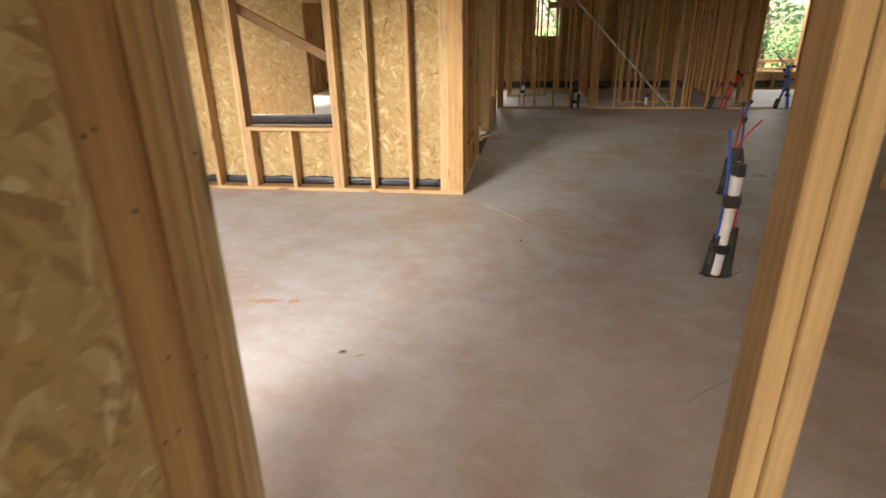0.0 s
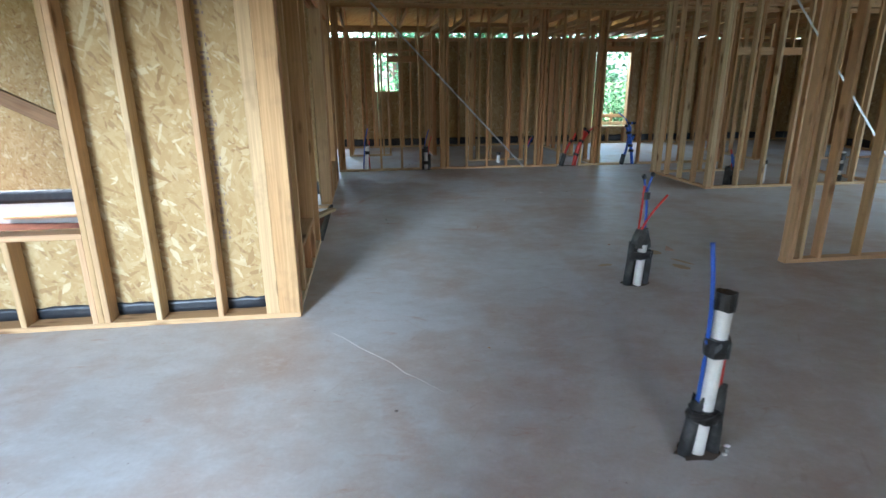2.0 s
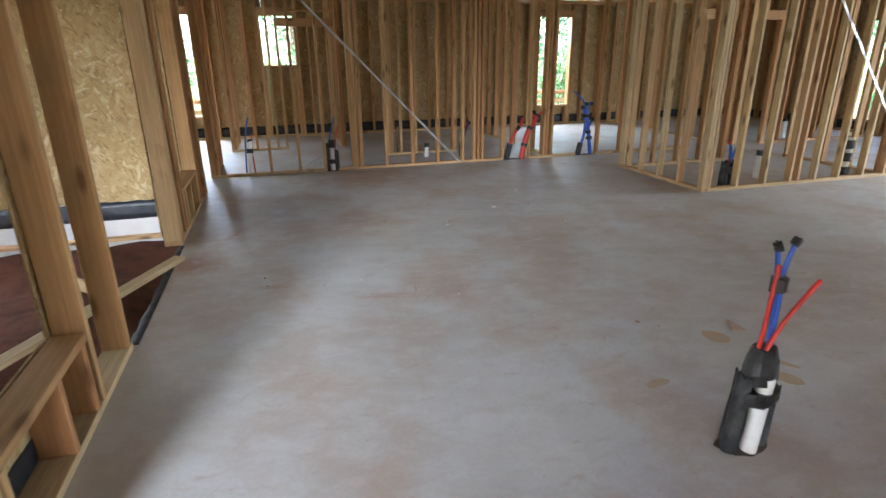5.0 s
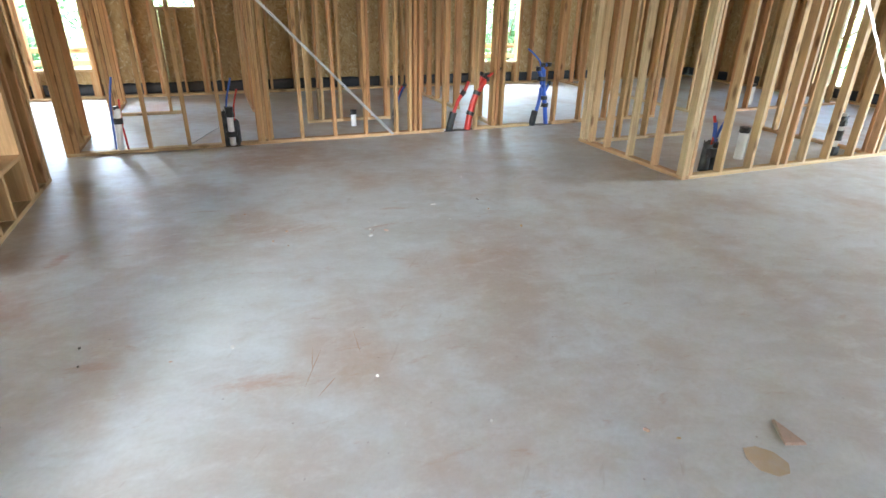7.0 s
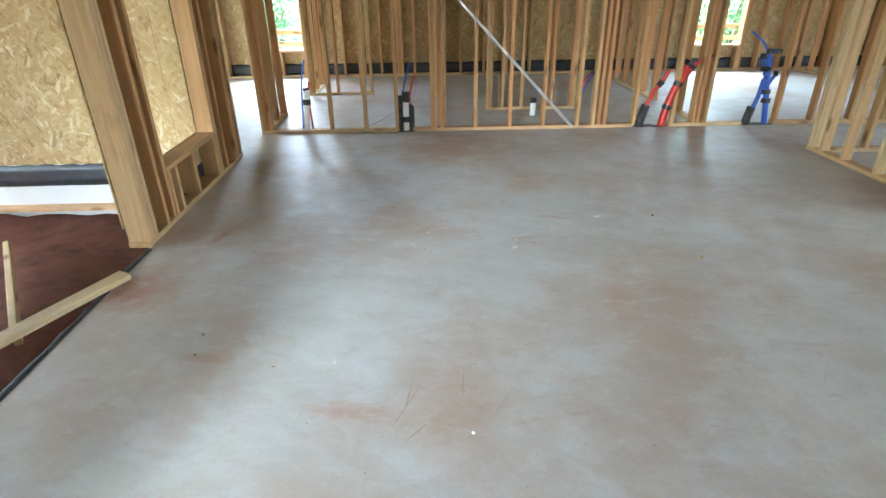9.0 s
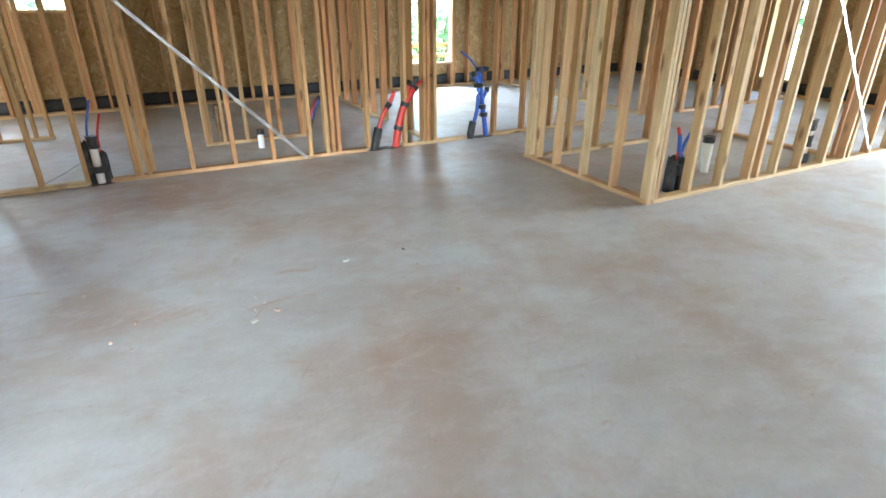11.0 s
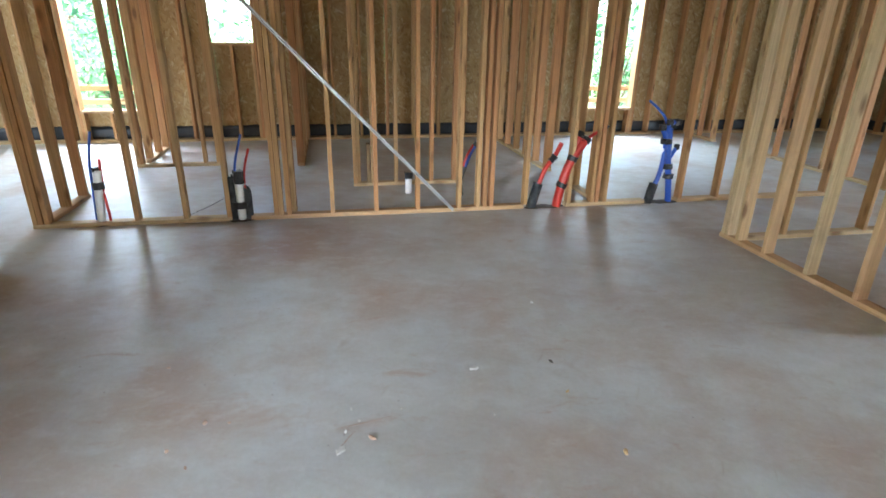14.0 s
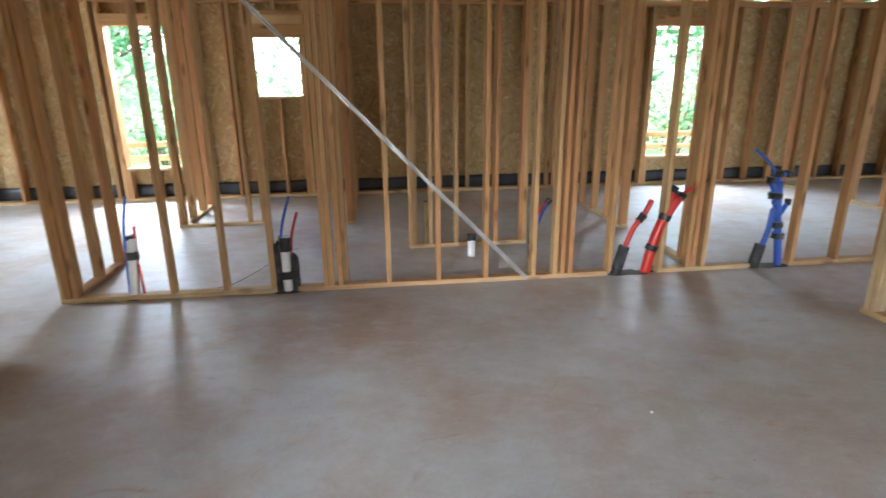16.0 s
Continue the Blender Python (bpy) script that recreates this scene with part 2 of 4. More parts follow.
    # cloudy cement paste, trowel arcs, smears of dust and clay, small pits
    cloud = node(t, "ShaderNodeTexNoise", Vector=mapped(t, p, (1, 1.6, 1), (0, 0, -0.2)), Scale=5.5, Detail=9.0, Roughness=0.68, Distortion=0.4)
    col = mixed(t, maths(t, "MULTIPLY", ramp(t, cloud.outputs[0], (0.5, 0.0), (0.72, 1.0)), 0.34), col, (0.44, 0.36, 0.3))
    col = mixed(t, maths(t, "MULTIPLY", ramp(t, cloud.outputs[0], (0.28, 1.0), (0.48, 0.0)), 0.4), col, (0.69, 0.7, 0.7))
    arcs = node(t, "ShaderNodeTexNoise", Vector=mapped(t, mapped(t, p, (1, 1, 1), (0, 0, 0.6)), (2.6, 9.0, 1)), Scale=1.0, Detail=7.0, Roughness=0.7, Distortion=2.2)
    col = mixed(t, maths(t, "MULTIPLY", ramp(t, arcs.outputs[0], (0.56, 0.0), (0.7, 1.0)), 0.2), col, (0.7, 0.69, 0.67))
    col = mixed(t, maths(t, "MULTIPLY", ramp(t, arcs.outputs[0], (0.3, 1.0), (0.42, 0.0)), 0.2), col, (0.42, 0.31, 0.24))
    smear = node(t, "ShaderNodeTexNoise", Vector=mapped(t, p, (1, 3.2, 1), (0, 0, 0.12)), Scale=2.6, Detail=8.0, Roughness=0.74, Distortion=0.5)
    col = mixed(t, maths(t, "MULTIPLY", ramp(t, smear.outputs[0], (0.6, 0.0), (0.7, 1.0)), 0.5), col, (0.43, 0.25, 0.16))
    pits = node(t, "ShaderNodeTexVoronoi", Vector=p, Scale=16.0, Randomness=1.0)
    sp = t.nodes.new("ShaderNodeSeparateColor")
    t.links.new(pits.outputs["Color"], sp.inputs[0])
    dot = maths(t, "MULTIPLY", ramp(t, pits.outputs["Distance"], (0.05, 1.0), (0.1, 0.0)), ramp(t, sp.outputs[0], (0.86, 0.0), (0.9, 1.0)))
    col = mixed(t, maths(t, "MULTIPLY", dot, 0.6), col, (0.24, 0.19, 0.16))
    col = mixed(t, maths(t, "MULTIPLY", ramp(t, fine.outputs[0], (0.35, 0.0), (0.75, 1.0)), 0.2), col, (0.28, 0.25, 0.22))
    t.links.new(col, b.inputs["Base Color"])
    t.links.new(ramp(t, cloud.outputs[0], (0.3, 0.42), (0.7, 0.6)), b.inputs["Roughness"])
    b.inputs["Specular IOR Level"].default_value = 0.4
    relief(t, b, fine.outputs[0], 0.12, 0.002)
    return m


SLAB = concrete_floor()


def plain(name, colour, rough=0.5, metal=0.0, vary=0.25, scale=12.0, bump=0.1, dirt=(0.2, 0.13, 0.09), spec=0.5):
    """A paint, plastic, metal or soil with blotches and fine grain."""
    m, t, b = material(name)
    tc = t.nodes.new("ShaderNodeTexCoord")
    n1 = node(t, "ShaderNodeTexNoise", Vector=tc.outputs["Object"], Scale=scale, Detail=6.0, Roughness=0.65)
    n2 = node(t, "ShaderNodeTexNoise", Vector=tc.outputs["Object"], Scale=scale * 9, Detail=3.0)
    col = mixed(t, maths(t, "MULTIPLY", ramp(t, n1.outputs[0], (0.45, 0.0), (0.75, 1.0)), vary), colour, dirt)
    col = mixed(t, maths(t, "MULTIPLY", n2.outputs[0], 0.15), col, tuple(c * 0.6 for c in colour))
    t.links.new(col, b.inputs["Base Color"])
    b.inputs["Roughness"].default_value, b.inputs["Metallic"].default_value = rough, metal
    b.inputs["Specular IOR Level"].default_value = spec
    if bump:
        relief(t, b, n1.outputs[0], bump, 0.01)
    return m


PVC = plain("white_pvc", (0.78, 0.78, 0.76), 0.35, vary=0.2)
TAPE = plain("black_tape", (0.009, 0.009, 0.01), 0.3, vary=0.25, scale=30, bump=0.6, dirt=(0.07, 0.065, 0.06))
FOAM = plain("dark_foam_sleeve", (0.016, 0.018, 0.02), 0.65, vary=0.55, scale=11, bump=0.4, dirt=(0.16, 0.155, 0.15))
BLUE = plain("blue_tubing", (0.035, 0.11, 0.5), 0.35, vary=0.1)
RED = plain("red_tubing", (0.58, 0.035, 0.022), 0.35, vary=0.1)
CHIP = plain("pale_mortar_chip", (0.68, 0.66, 0.62), 0.8, vary=0.3, scale=40)
CLAY = plain("rubbed_clay", (0.44, 0.3, 0.22), 0.9, vary=0.8, scale=20, bump=0, dirt=(0.52, 0.42, 0.35))
STEEL = plain("galvanised_steel", (0.5, 0.5, 0.5), 0.4, metal=0.75, vary=0.2, dirt=(0.4, 0.38, 0.35))
BLACK_FILM = plain("black_sill_film", (0.014, 0.018, 0.025), 0.4, vary=0.25, scale=9, bump=0.8, dirt=(0.1, 0.1, 0.1))
SOIL = plain("red_clay_soil", (0.115, 0.046, 0.03), 0.95, vary=0.9, scale=5, bump=1.0, dirt=(0.035, 0.017, 0.012), spec=0.1)
GROUND = plain("leaf_litter_ground", (0.1, 0.13, 0.05), 0.95, vary=0.7, scale=0.6, bump=0.6, dirt=(0.09, 0.11, 0.04), spec=0.1)
STEM = plain("foundation_concrete", (0.56, 0.55, 0.53), 0.8, vary=0.35, scale=3, bump=0.2, dirt=(0.36, 0.3, 0.25))
BARK = plain("bark", (0.13, 0.095, 0.07), 0.9, vary=0.6, scale=5, bump=1.0, dirt=(0.06, 0.05, 0.04), spec=0.1)
CARD = plain("stained_cardboard", (0.5, 0.375, 0.235), 0.8, vary=0.5, scale=16, dirt=(0.5, 0.46, 0.42))
ORANGE = plain("orange_marking_paint", (0.58, 0.3, 0.2), 0.8, vary=0.9, scale=18, dirt=(0.56, 0.5, 0.46))
SHARD = plain("pink_wood_shard", (0.52, 0.38, 0.3), 0.6, vary=0.4, scale=30)
GREY_WOOD = plain("weathered_grey_wood", (0.4, 0.37, 0.32), 0.8, vary=0.5, scale=8, dirt=(0.2, 0.17, 0.13))
DEBRIS = plain("dark_debris", (0.09, 0.075, 0.06), 0.8, vary=0.4)
NAIL = plain("dull_nail_steel", (0.1, 0.08, 0.07), 0.5, metal=0.6, vary=0.4, bump=0)
INK = plain("faded_ink", (0.22, 0.16, 0.13), 0.7, vary=0.5, scale=40, bump=0, dirt=(0.55, 0.4, 0.24))


def foliage(name, a, b_, c):
    m, t, b = material(name)
    g = t.nodes.new("ShaderNodeNewGeometry")
    col = ramp(t, g.outputs["Random Per Island"], (0.0, a), (0.5, b_), (1.0, c))
    t.links.new(col, b.inputs["Base Color"])
    b.inputs["Roughness"].default_value = 0.55
    tr = t.nodes.new("ShaderNodeBsdfTranslucent")
    t.links.new(col, tr.inputs[0])
    mx = t.nodes.new("ShaderNodeMixShader")
    mx.inputs[0].default_value = 0.55
    t.links.new(b.outputs[0], mx.inputs[1])
    t.links.new(tr.outputs[0], mx.inputs[2])
    t.links.new(mx.outputs[0], t.nodes["Material Output"].inputs[0])
    return m


LEAF = foliage("leaves", (0.06, 0.165, 0.07), (0.1, 0.24, 0.105), (0.17, 0.31, 0.16))

# ---- building blocks ----
BOARDS = {}


def empty(name, label="", category="", group="", kind="structure", at=(0, 0, 0)):
    ob = new(name)
    ob.empty_display_size = 0.1
    ob.location = at
    return tagged(ob, label, category, group, kind)


def part(name, bm, mat, parent, label="", smooth=False):
    me = bpy.data.meshes.new(name)
    bm.to_mesh(me)
    bm.free()
    if smooth:
        for f in me.polygons:
            f.use_smooth = True
    me.materials.append(mat)
    ob = new(name, me)
    ob.parent = parent
    if label:
        ob["label"] = label
    return ob


def box_bm(x0, x1, y0, y1, z0, z1, bevel=0.0):
    bm = bmesh.new()
    bmesh.ops.create_cube(bm, size=1)
    for v in bm.verts:
        v.co = ((x0, x1)[v.co.x > 0], (y0, y1)[v.co.y > 0], (z0, z1)[v.co.z > 0])
    if bevel:
        bmesh.ops.bevel(bm, geom=bm.edges[:], offset=bevel, segments=1, affect="EDGES")
    return bm


def board_mesh(w, d, length, mat):
    key = (round(w, 3), round(d, 3), round(length, 3), mat.name)
    if key not in BOARDS:
        bm = box_bm(-w / 2, w / 2, -d / 2, d / 2, 0, length)
        long = [e for e in bm.edges if abs(e.verts[0].co.z - e.verts[1].co.z) > length / 2]
        bmesh.ops.bevel(bm, geom=long, offset=min(0.004, w / 6), segments=1, affect="EDGES")
        me = bpy.data.meshes.new("board")
        bm.to_mesh(me)
        bm.free()
        me.materials.append(mat)
        BOARDS[key] = me
    return BOARDS[key]


def board(name, parent, w, d, length, m, mat=None, label=""):
    """A sawn board whose length runs along its own z, w across x and d across y."""
    ob = new(name, board_mesh(w, d, length, mat or WOOD))
    ob.parent = parent
    ob.matrix_basis = m
    if label:
        ob["label"] = label
    return ob


def between(a, b, roll=0):
    """The pose of a board that runs from a to b."""
    a, b = Vector(a), Vector(b)
    return Matrix.Translation(a) @ (b - a).to_track_quat("Z", "Y").to_matrix().to_4x4() @ pose(0, 0, 0, 0, 0, roll)


T = 0.038


class Frame:
    """A stud wall along x or y, from a to b, with its depth from at to at + depth."""

    def __init__(self, name, axis, a, b, at, depth=0.089, top=2.9, label="", mat=None, plates=2):
        self.axis, self.a, self.b, self.at, self.depth, self.top, self.mat = axis, a, b, at, depth, top, mat
        self.plates = plates
        self.root = empty(name, label or "open stud wall of bare pine framing lumber", "wall")
        self.rng = random.Random(name)

    def point(self, u, z, off=0.0):
        v = self.at + self.depth / 2 + off
        return (u, v, z) if self.axis == "x" else (v, u, z)

    def stud(self, u, z0=None, z1=None, name="stud", mat=None):
        z0 = T if z0 is None else z0
        z1 = self.top - T * self.plates if z1 is None else z1
        turn = 0 if self.axis == "x" else 90
        x, y, z = self.point(u, z0)
        flip = self.rng.choice((0, 180))
        lean = self.rng.uniform(-0.08, 0.08)
        return board(name, self.root, T, self.depth - self.rng.uniform(0, 0.003), z1 - z0, pose(x, y, z, lean, lean, turn + flip), mat or self.mat)

    def flat(self, name, u0, u1, z, mat=None, w=None, h=T):
        """A board on the flat along the wall, its underside at z."""
        p, q = self.point(u0, z + h / 2), self.point(u1, z + h / 2)
        m = pose(*p, 0, 90, 0) if self.axis == "x" else pose(*p, -90, 0, 0)
        d = self.depth if w is None else w
        if self.axis == "x":
            return board(name, self.root, h, d, u1 - u0, m, mat or self.mat)
        return board(name, self.root, d, h, u1 - u0, m, mat or self.mat)

    def plate(self, spans=None, mat=None):
        for u0, u1 in spans or [(self.a, self.b)]:
            self.flat("bottom_plate", u0, u1, 0.001, mat or WOOD_PALE)
        for k in range(self.plates):
            self.flat("top_plate", self.a, self.b, self.top - T * (k + 1))

    def opening(self, u0, u1, z0, z1, jacks=1, cripples=2, top_cripples=True, header=0.235):
        for s, u in ((-1, u0), (1, u1)):
            for k in range(jacks):
                self.stud(u + s * T * (k + 0.5), z1=z1 if k == 0 else None, name="jack_stud" if k == 0 else "king_stud")
            self.stud(u + s * T * (jacks + 0.5), name="king_stud")
        if z1 < self.top - 0.3:
            for off in (-self.depth / 2 + T / 2, self.depth / 2 - T / 2):
                p = self.point(u0 - T, z1 + header / 2, off)
                if self.axis == "x":
                    board("header", self.root, header, T, u1 - u0 + 2 * T, pose(*p, 0, 90, 0), self.mat)
                else:
                    board("header", self.root, T, header, u1 - u0 + 2 * T, pose(*p, -90, 0, 0), self.mat)
            if top_cripples and self.top - T * self.plates - z1 - header > 0.05:
                for k in range(cripples):
                    self.stud(u0 + (u1 - u0) * (k + 1) / (cripples + 1), z1 + header, name="cripple_stud")
        if z0 > 0.05:
            self.flat("rough_sill", u0, u1, z0 - T, WOOD_PALE)
            for k in range(cripples + 2):
                self.stud(u0 + T / 2 + (u1 - u0 - T) * k / (cripples + 1), z1=z0 - T, name="cripple_stud")


def sheathing(root, axis, a, b, at, z0, z1, holes=(), thick=0.0115, step=1.2192, start=None, mat=None):
    """Strand-board panels on a wall, cut out round the holes (u0, u1, z0, z1)."""
    edges = [a]
    u = a if start is None else start
    while u < b - 0.02:
        if u > a + 0.02:
            edges.append(u)
        u += step
    edges.append(b)
    for p0, p1 in zip(edges, edges[1:]):
        cuts = sorted({p0, p1, *[h for o in holes for h in o[:2] if p0 < h < p1]})
        bm = bmesh.new()
        for c0, c1 in zip(cuts, cuts[1:]):
            mid, spans, low = (c0 + c1) / 2, [], z0
            for o in sorted((o for o in holes if o[0] < mid < o[1]), key=lambda o: o[2]):
                if o[2] > low + 0.01:
                    spans.append((low, o[2]))
                low = max(low, o[3])
            if low < z1 - 0.01:
                spans.append((low, z1))
            for s0, s1 in spans:
                g0, g1 = c0 + (0.0015 if c0 == p0 else 0), c1 - (0.0015 if c1 == p1 else 0)
                ext = (g0, g1, at, at + thick, s0, s1) if axis == "x" else (at, at + thick, g0, g1, s0, s1)
                sub = box_bm(*ext)
                me = bpy.data.meshes.new("cut")
                sub.to_mesh(me)
                sub.free()
                bm.from_mesh(me)
                bpy.data.meshes.remove(me)
        if len(bm.verts):
            part("osb_panel", bm, mat or OSB, root)
        else:
            bm.free()


def film_strip(root, axis, a, b, at, z0, z1, seed=0):
    """A strip of black sill film, wrinkled, on a wall."""
    rng = random.Random(seed)
    bm = bmesh.new()
    n = max(2, int((b - a) / 0.07))
    grid = []
    for i in range(n + 1):
        u = a + (b - a) * i / n
        col = []
        for j in range(4):
            off = at + rng.uniform(-0.0035, 0.0035)
            z = z0 + (z1 - z0) * j / 3 + (rng.uniform(-0.008, 0.008) if j == 3 else 0)
            col.append(bm.verts.new((u, off, z) if axis == "x" else (off, u, z)))
        grid.append(col)
    for i in range(n):
        for j in range(3):
            bm.faces.new((grid[i][j], grid[i + 1][j], grid[i + 1][j + 1], grid[i][j + 1]))
    ob = part("sill_film", bm, BLACK_FILM, root, "wrinkled black plastic sill film", True)
    ob.modifiers.new("thickness", "SOLIDIFY").thickness = 0.003
    return ob


def tube_bm(points, radius, sides=10, closed=True, taper=1.0):
    """A round tube along a line of points."""
    bm = bmesh.new()
    pts = [Vector(p) for p in points]
    rings = []
    for i, p in enumerate(pts):
        d = (pts[min(i + 1, len(pts) - 1)] - pts[max(i - 1, 0)]).normalized()
        q = d.to_track_quat("Z", "Y")
        r = radius * (1 + (taper - 1) * i / max(1, len(pts) - 1))
        rings.append([bm.verts.new(p + q @ Vector((r * math.cos(2 * math.pi * k / sides), r * math.sin(2 * math.pi * k / sides), 0))) for k in range(sides)])
    for r0, r1 in zip(rings, rings[1:]):
        for k in range(sides):
            bm.faces.new((r0[k], r0[(k + 1) % sides], r1[(k + 1) % sides], r1[k]))
    if closed:
        bm.faces.new(rings[0][::-1])
        bm.faces.new(rings[-1])
    return bm


def curve(points, n=14):
    """A smooth line through a few points."""
    pts = [Vector(p) for p in points]
    out = []
    for i in range(len(pts) - 1):
        p0, p1, p2, p3 = pts[max(i - 1, 0)], pts[i], pts[i + 1], pts[min(i + 2, len(pts) - 1)]
        for k in range(n // (len(pts) - 1) + 1):
            s = k / (n // (len(pts) - 1) + 1)
            out.append(0.5 * ((2 * p1) + (p2 - p0) * s + (2 * p0 - 5 * p1 + 4 * p2 - p3) * s * s + (3 * p1 - p0 - 3 * p2 + p3) * s ** 3))
    return out + [pts[-1]]


# ---- the setting: ground, slab, porch ----
NOTCH_N, NOTCH_S = 10.91, 5.42


def outline_slab():
    bm = bmesh.new()
    pts = [(-5.4, 0.62), (-0.62, 0.62), (-0.62, -5.0), (12.2, -5.0), (12.2, 16.0), (-5.4, 16.0), (-5.4, NOTCH_N), (-0.02, NOTCH_N), (-0.02, NOTCH_S), (-5.4, NOTCH_S)]
    top = [bm.verts.new((x, y, 0)) for x, y in pts]
    low = [bm.verts.new((x, y, -0.62)) for x, y in pts]
    bm.faces.new(top)
    bm.faces.new(low[::-1])
    for i in range(len(pts)):
        j = (i + 1) % len(pts)
        bm.faces.new((top[i], low[i], low[j], top[j]))
    bmesh.ops.recalc_face_normals(bm, faces=bm.faces[:])
    me = bpy.data.meshes.new("floor")
    bm.to_mesh(me)
    bm.free()
    me.materials.append(SLAB)
    me.materials.append(STEM)
    for p in me.polygons:
        p.material_index = 0 if p.normal.z > 0.5 else 1
    return tagged(new("floor", me), "bare grey concrete slab with reddish clay stains", "floor", kind="structure")


outline_slab()


def ground():
    bm = bmesh.new()
    rng = random.Random(5)
    ext = [-900, -300, -100, -50, -30, -20, -14, -10, -8, -6.5, -5.4]
    xs = ext + [-4.6 + 0.2 * i for i in range(24)] + [1, 5, 9, 12.5, 16, 22, 35, 60, 150, 400, 900]
    ys = [-900, -300, -80, -30, -12, -5, 0, 3, 5] + [5.3 + 0.2 * i for i in range(30)] + [12, 14, 16.5, 19, 23, 30, 45, 80, 200, 900]
    grid = []
    for x in xs:
        col = []
        for y in ys:
            d = max(0.0, y - 17.0, -6 - x)
            z = -0.52 + 0.10 * noise.noise((x * 0.9, y * 0.9, 0)) + min(4.0, 0.05 * d) * (0.6 + 0.4 * noise.noise((x * 0.05, y * 0.05, 3)))
            if -4.8 < x < 0.1 and 5.3 < y < 11:
                z += 0.05 * noise.noise((x * 3, y * 3, 1)) + 0.16 * math.exp(-((x + 0.9) ** 2 + (y - 8.6) ** 2) / 0.9)
            col.append(bm.verts.new((x, y, z)))
        grid.append(col)
    for i in range(len(xs) - 1):
        for j in range(len(ys) - 1):
            bm.faces.new((grid[i][j], grid[i + 1][j], grid[i + 1][j + 1], grid[i][j + 1]))
    me = bpy.data.meshes.new("ground")
    bm.to_mesh(me)
    bm.free()
    me.materials.append(GROUND)
    me.materials.append(SOIL)
    for p in me.polygons:
        p.use_smooth = True
        p.material_index = 1 if -9 < p.center.x < 14 and -4 < p.center.y < 19 else 0
    return tagged(new("ground", me), "red clay soil around and inside the porch pit", "ground", kind="structure")


ground()

# ---- walls ----
PLATE = 2.9
BRIGHT = "bare pine stud wall backed with strand board"

# south-facing wall of the porch
w = Frame("wall_porch_south", "x", -5.3, 0.0, 5.25, 0.14, PLATE, BRIGHT, WOOD_PALE)
w.plate()
w.opening(-2.235, -1.315, 0.66, 2.45, cripples=1)
w.opening(-4.16, -3.33, 0.66, 2.45, cripples=1)
for u in (-0.93, -0.53, -2.64, -2.98, -4.6, -4.95, -5.28):
    w.stud(u)
w.stud(-3.86, z1=0.66 - T, name="cripple_stud")
for u, wide in ((-0.185, 0.089), (-0.07, 0.14)):
    board("corner_stud", w.root, wide, T, PLATE - 3 * T, pose(u, 5.25 + T / 2 + (0.004 if wide < 0.1 else 0), T), WOOD_PALE if wide < 0.1 else WOOD)
board("corner_stud", w.root, T, 0.10, PLATE - 3 * T, pose(-0.02, 5.34, T), WOOD)
HOLES_S = [(-2.235, -1.315, 0.66, 2.45), (-4.16, -3.33, 0.66, 2.45)]
sheathing(w.root, "x", -5.3, -0.145, 5.396, 0.055, PLATE, HOLES_S, start=-0.145 - 1.2192 * 5)
film_strip(w.root, "x", -5.3, -0.24, 5.384, 0.04, 0.122, 1)

# wall between the main room and the porch
w = Frame("wall_porch_east", "y", 5.25, 11.06, -0.145, 0.14, PLATE, BRIGHT)
w.plate([(5.395, 7.16), (9.02, 11.06)])
w.flat("top_plate", 5.25, 11.06, PLATE - 3 * T)
for u in (5.69, 6.62, 7.12, 9.05, 9.09, 9.14, 9.33, 9.45, 10.45, 10.49, 10.63, 10.90, 10.95, 11.03):
    w.stud(u, mat=WOOD_PALE if 9.0 < u < 9.2 else None)
for s0, s1, zs, crip in ((5.71, 6.58, 0.40, (5.74, 6.24, 6.53)), (9.47, 10.43, 0.40, (9.50, 9.62, 9.95, 10.41))):
    w.flat("rough_sill", s0, s1, zs - T, WOOD)
    for u in crip:
        w.stud(u, z1=zs - T, name="cripple_stud")
for u0, u1 in ((5.71, 6.58), (9.47, 10.43), (7.14, 9.03)):
    for off in (-0.05, 0.05):
        p = w.point(u0, 2.57, off)
        board("header", w.root, T, 0.235, u1 - u0, pose(*p, -90, 0, 0), WOOD)
HOLES_E = [(5.71, 6.58, 0.40, 2.45), (9.47, 10.43, 0.40, 2.45), (6.67, 9.03, -0.1, 2.45)]
sheathing(w.root, "y", 5.41, 10.90, -0.162, 0.13, PLATE, HOLES_E)
film_strip(w.root, "y", 9.03, 10.9, -0.148, 0.02, 0.14, 2)
film_strip(w.root, "y", 5.41, 6.66, -0.148, 0.02, 0.14, 3)

# exterior face of the hall, seen across the porch
w = Frame("wall_hall_south", "x", -5.4, -0.17, 10.93, 0.14, PLATE, "strand-board wall over black film and a concrete footing")
w.plate([(-5.4, -3.77), (-2.86, -0.17)])
w.opening(-3.77, -2.86, 0.0, 2.1, cripples=1)
for k in range(7):
    w.stud(-2.5 + 0.38 * k)
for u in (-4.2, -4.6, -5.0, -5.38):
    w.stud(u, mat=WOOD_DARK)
sheathing(w.root, "x", -5.42, -0.165, 10.912, -0.01, 3.05, [(-3.77, -2.86, -0.1, 2.1)])
film_strip(w.root, "x", -5.42, -0.02, 10.903, -0.21, 0.0, 4)

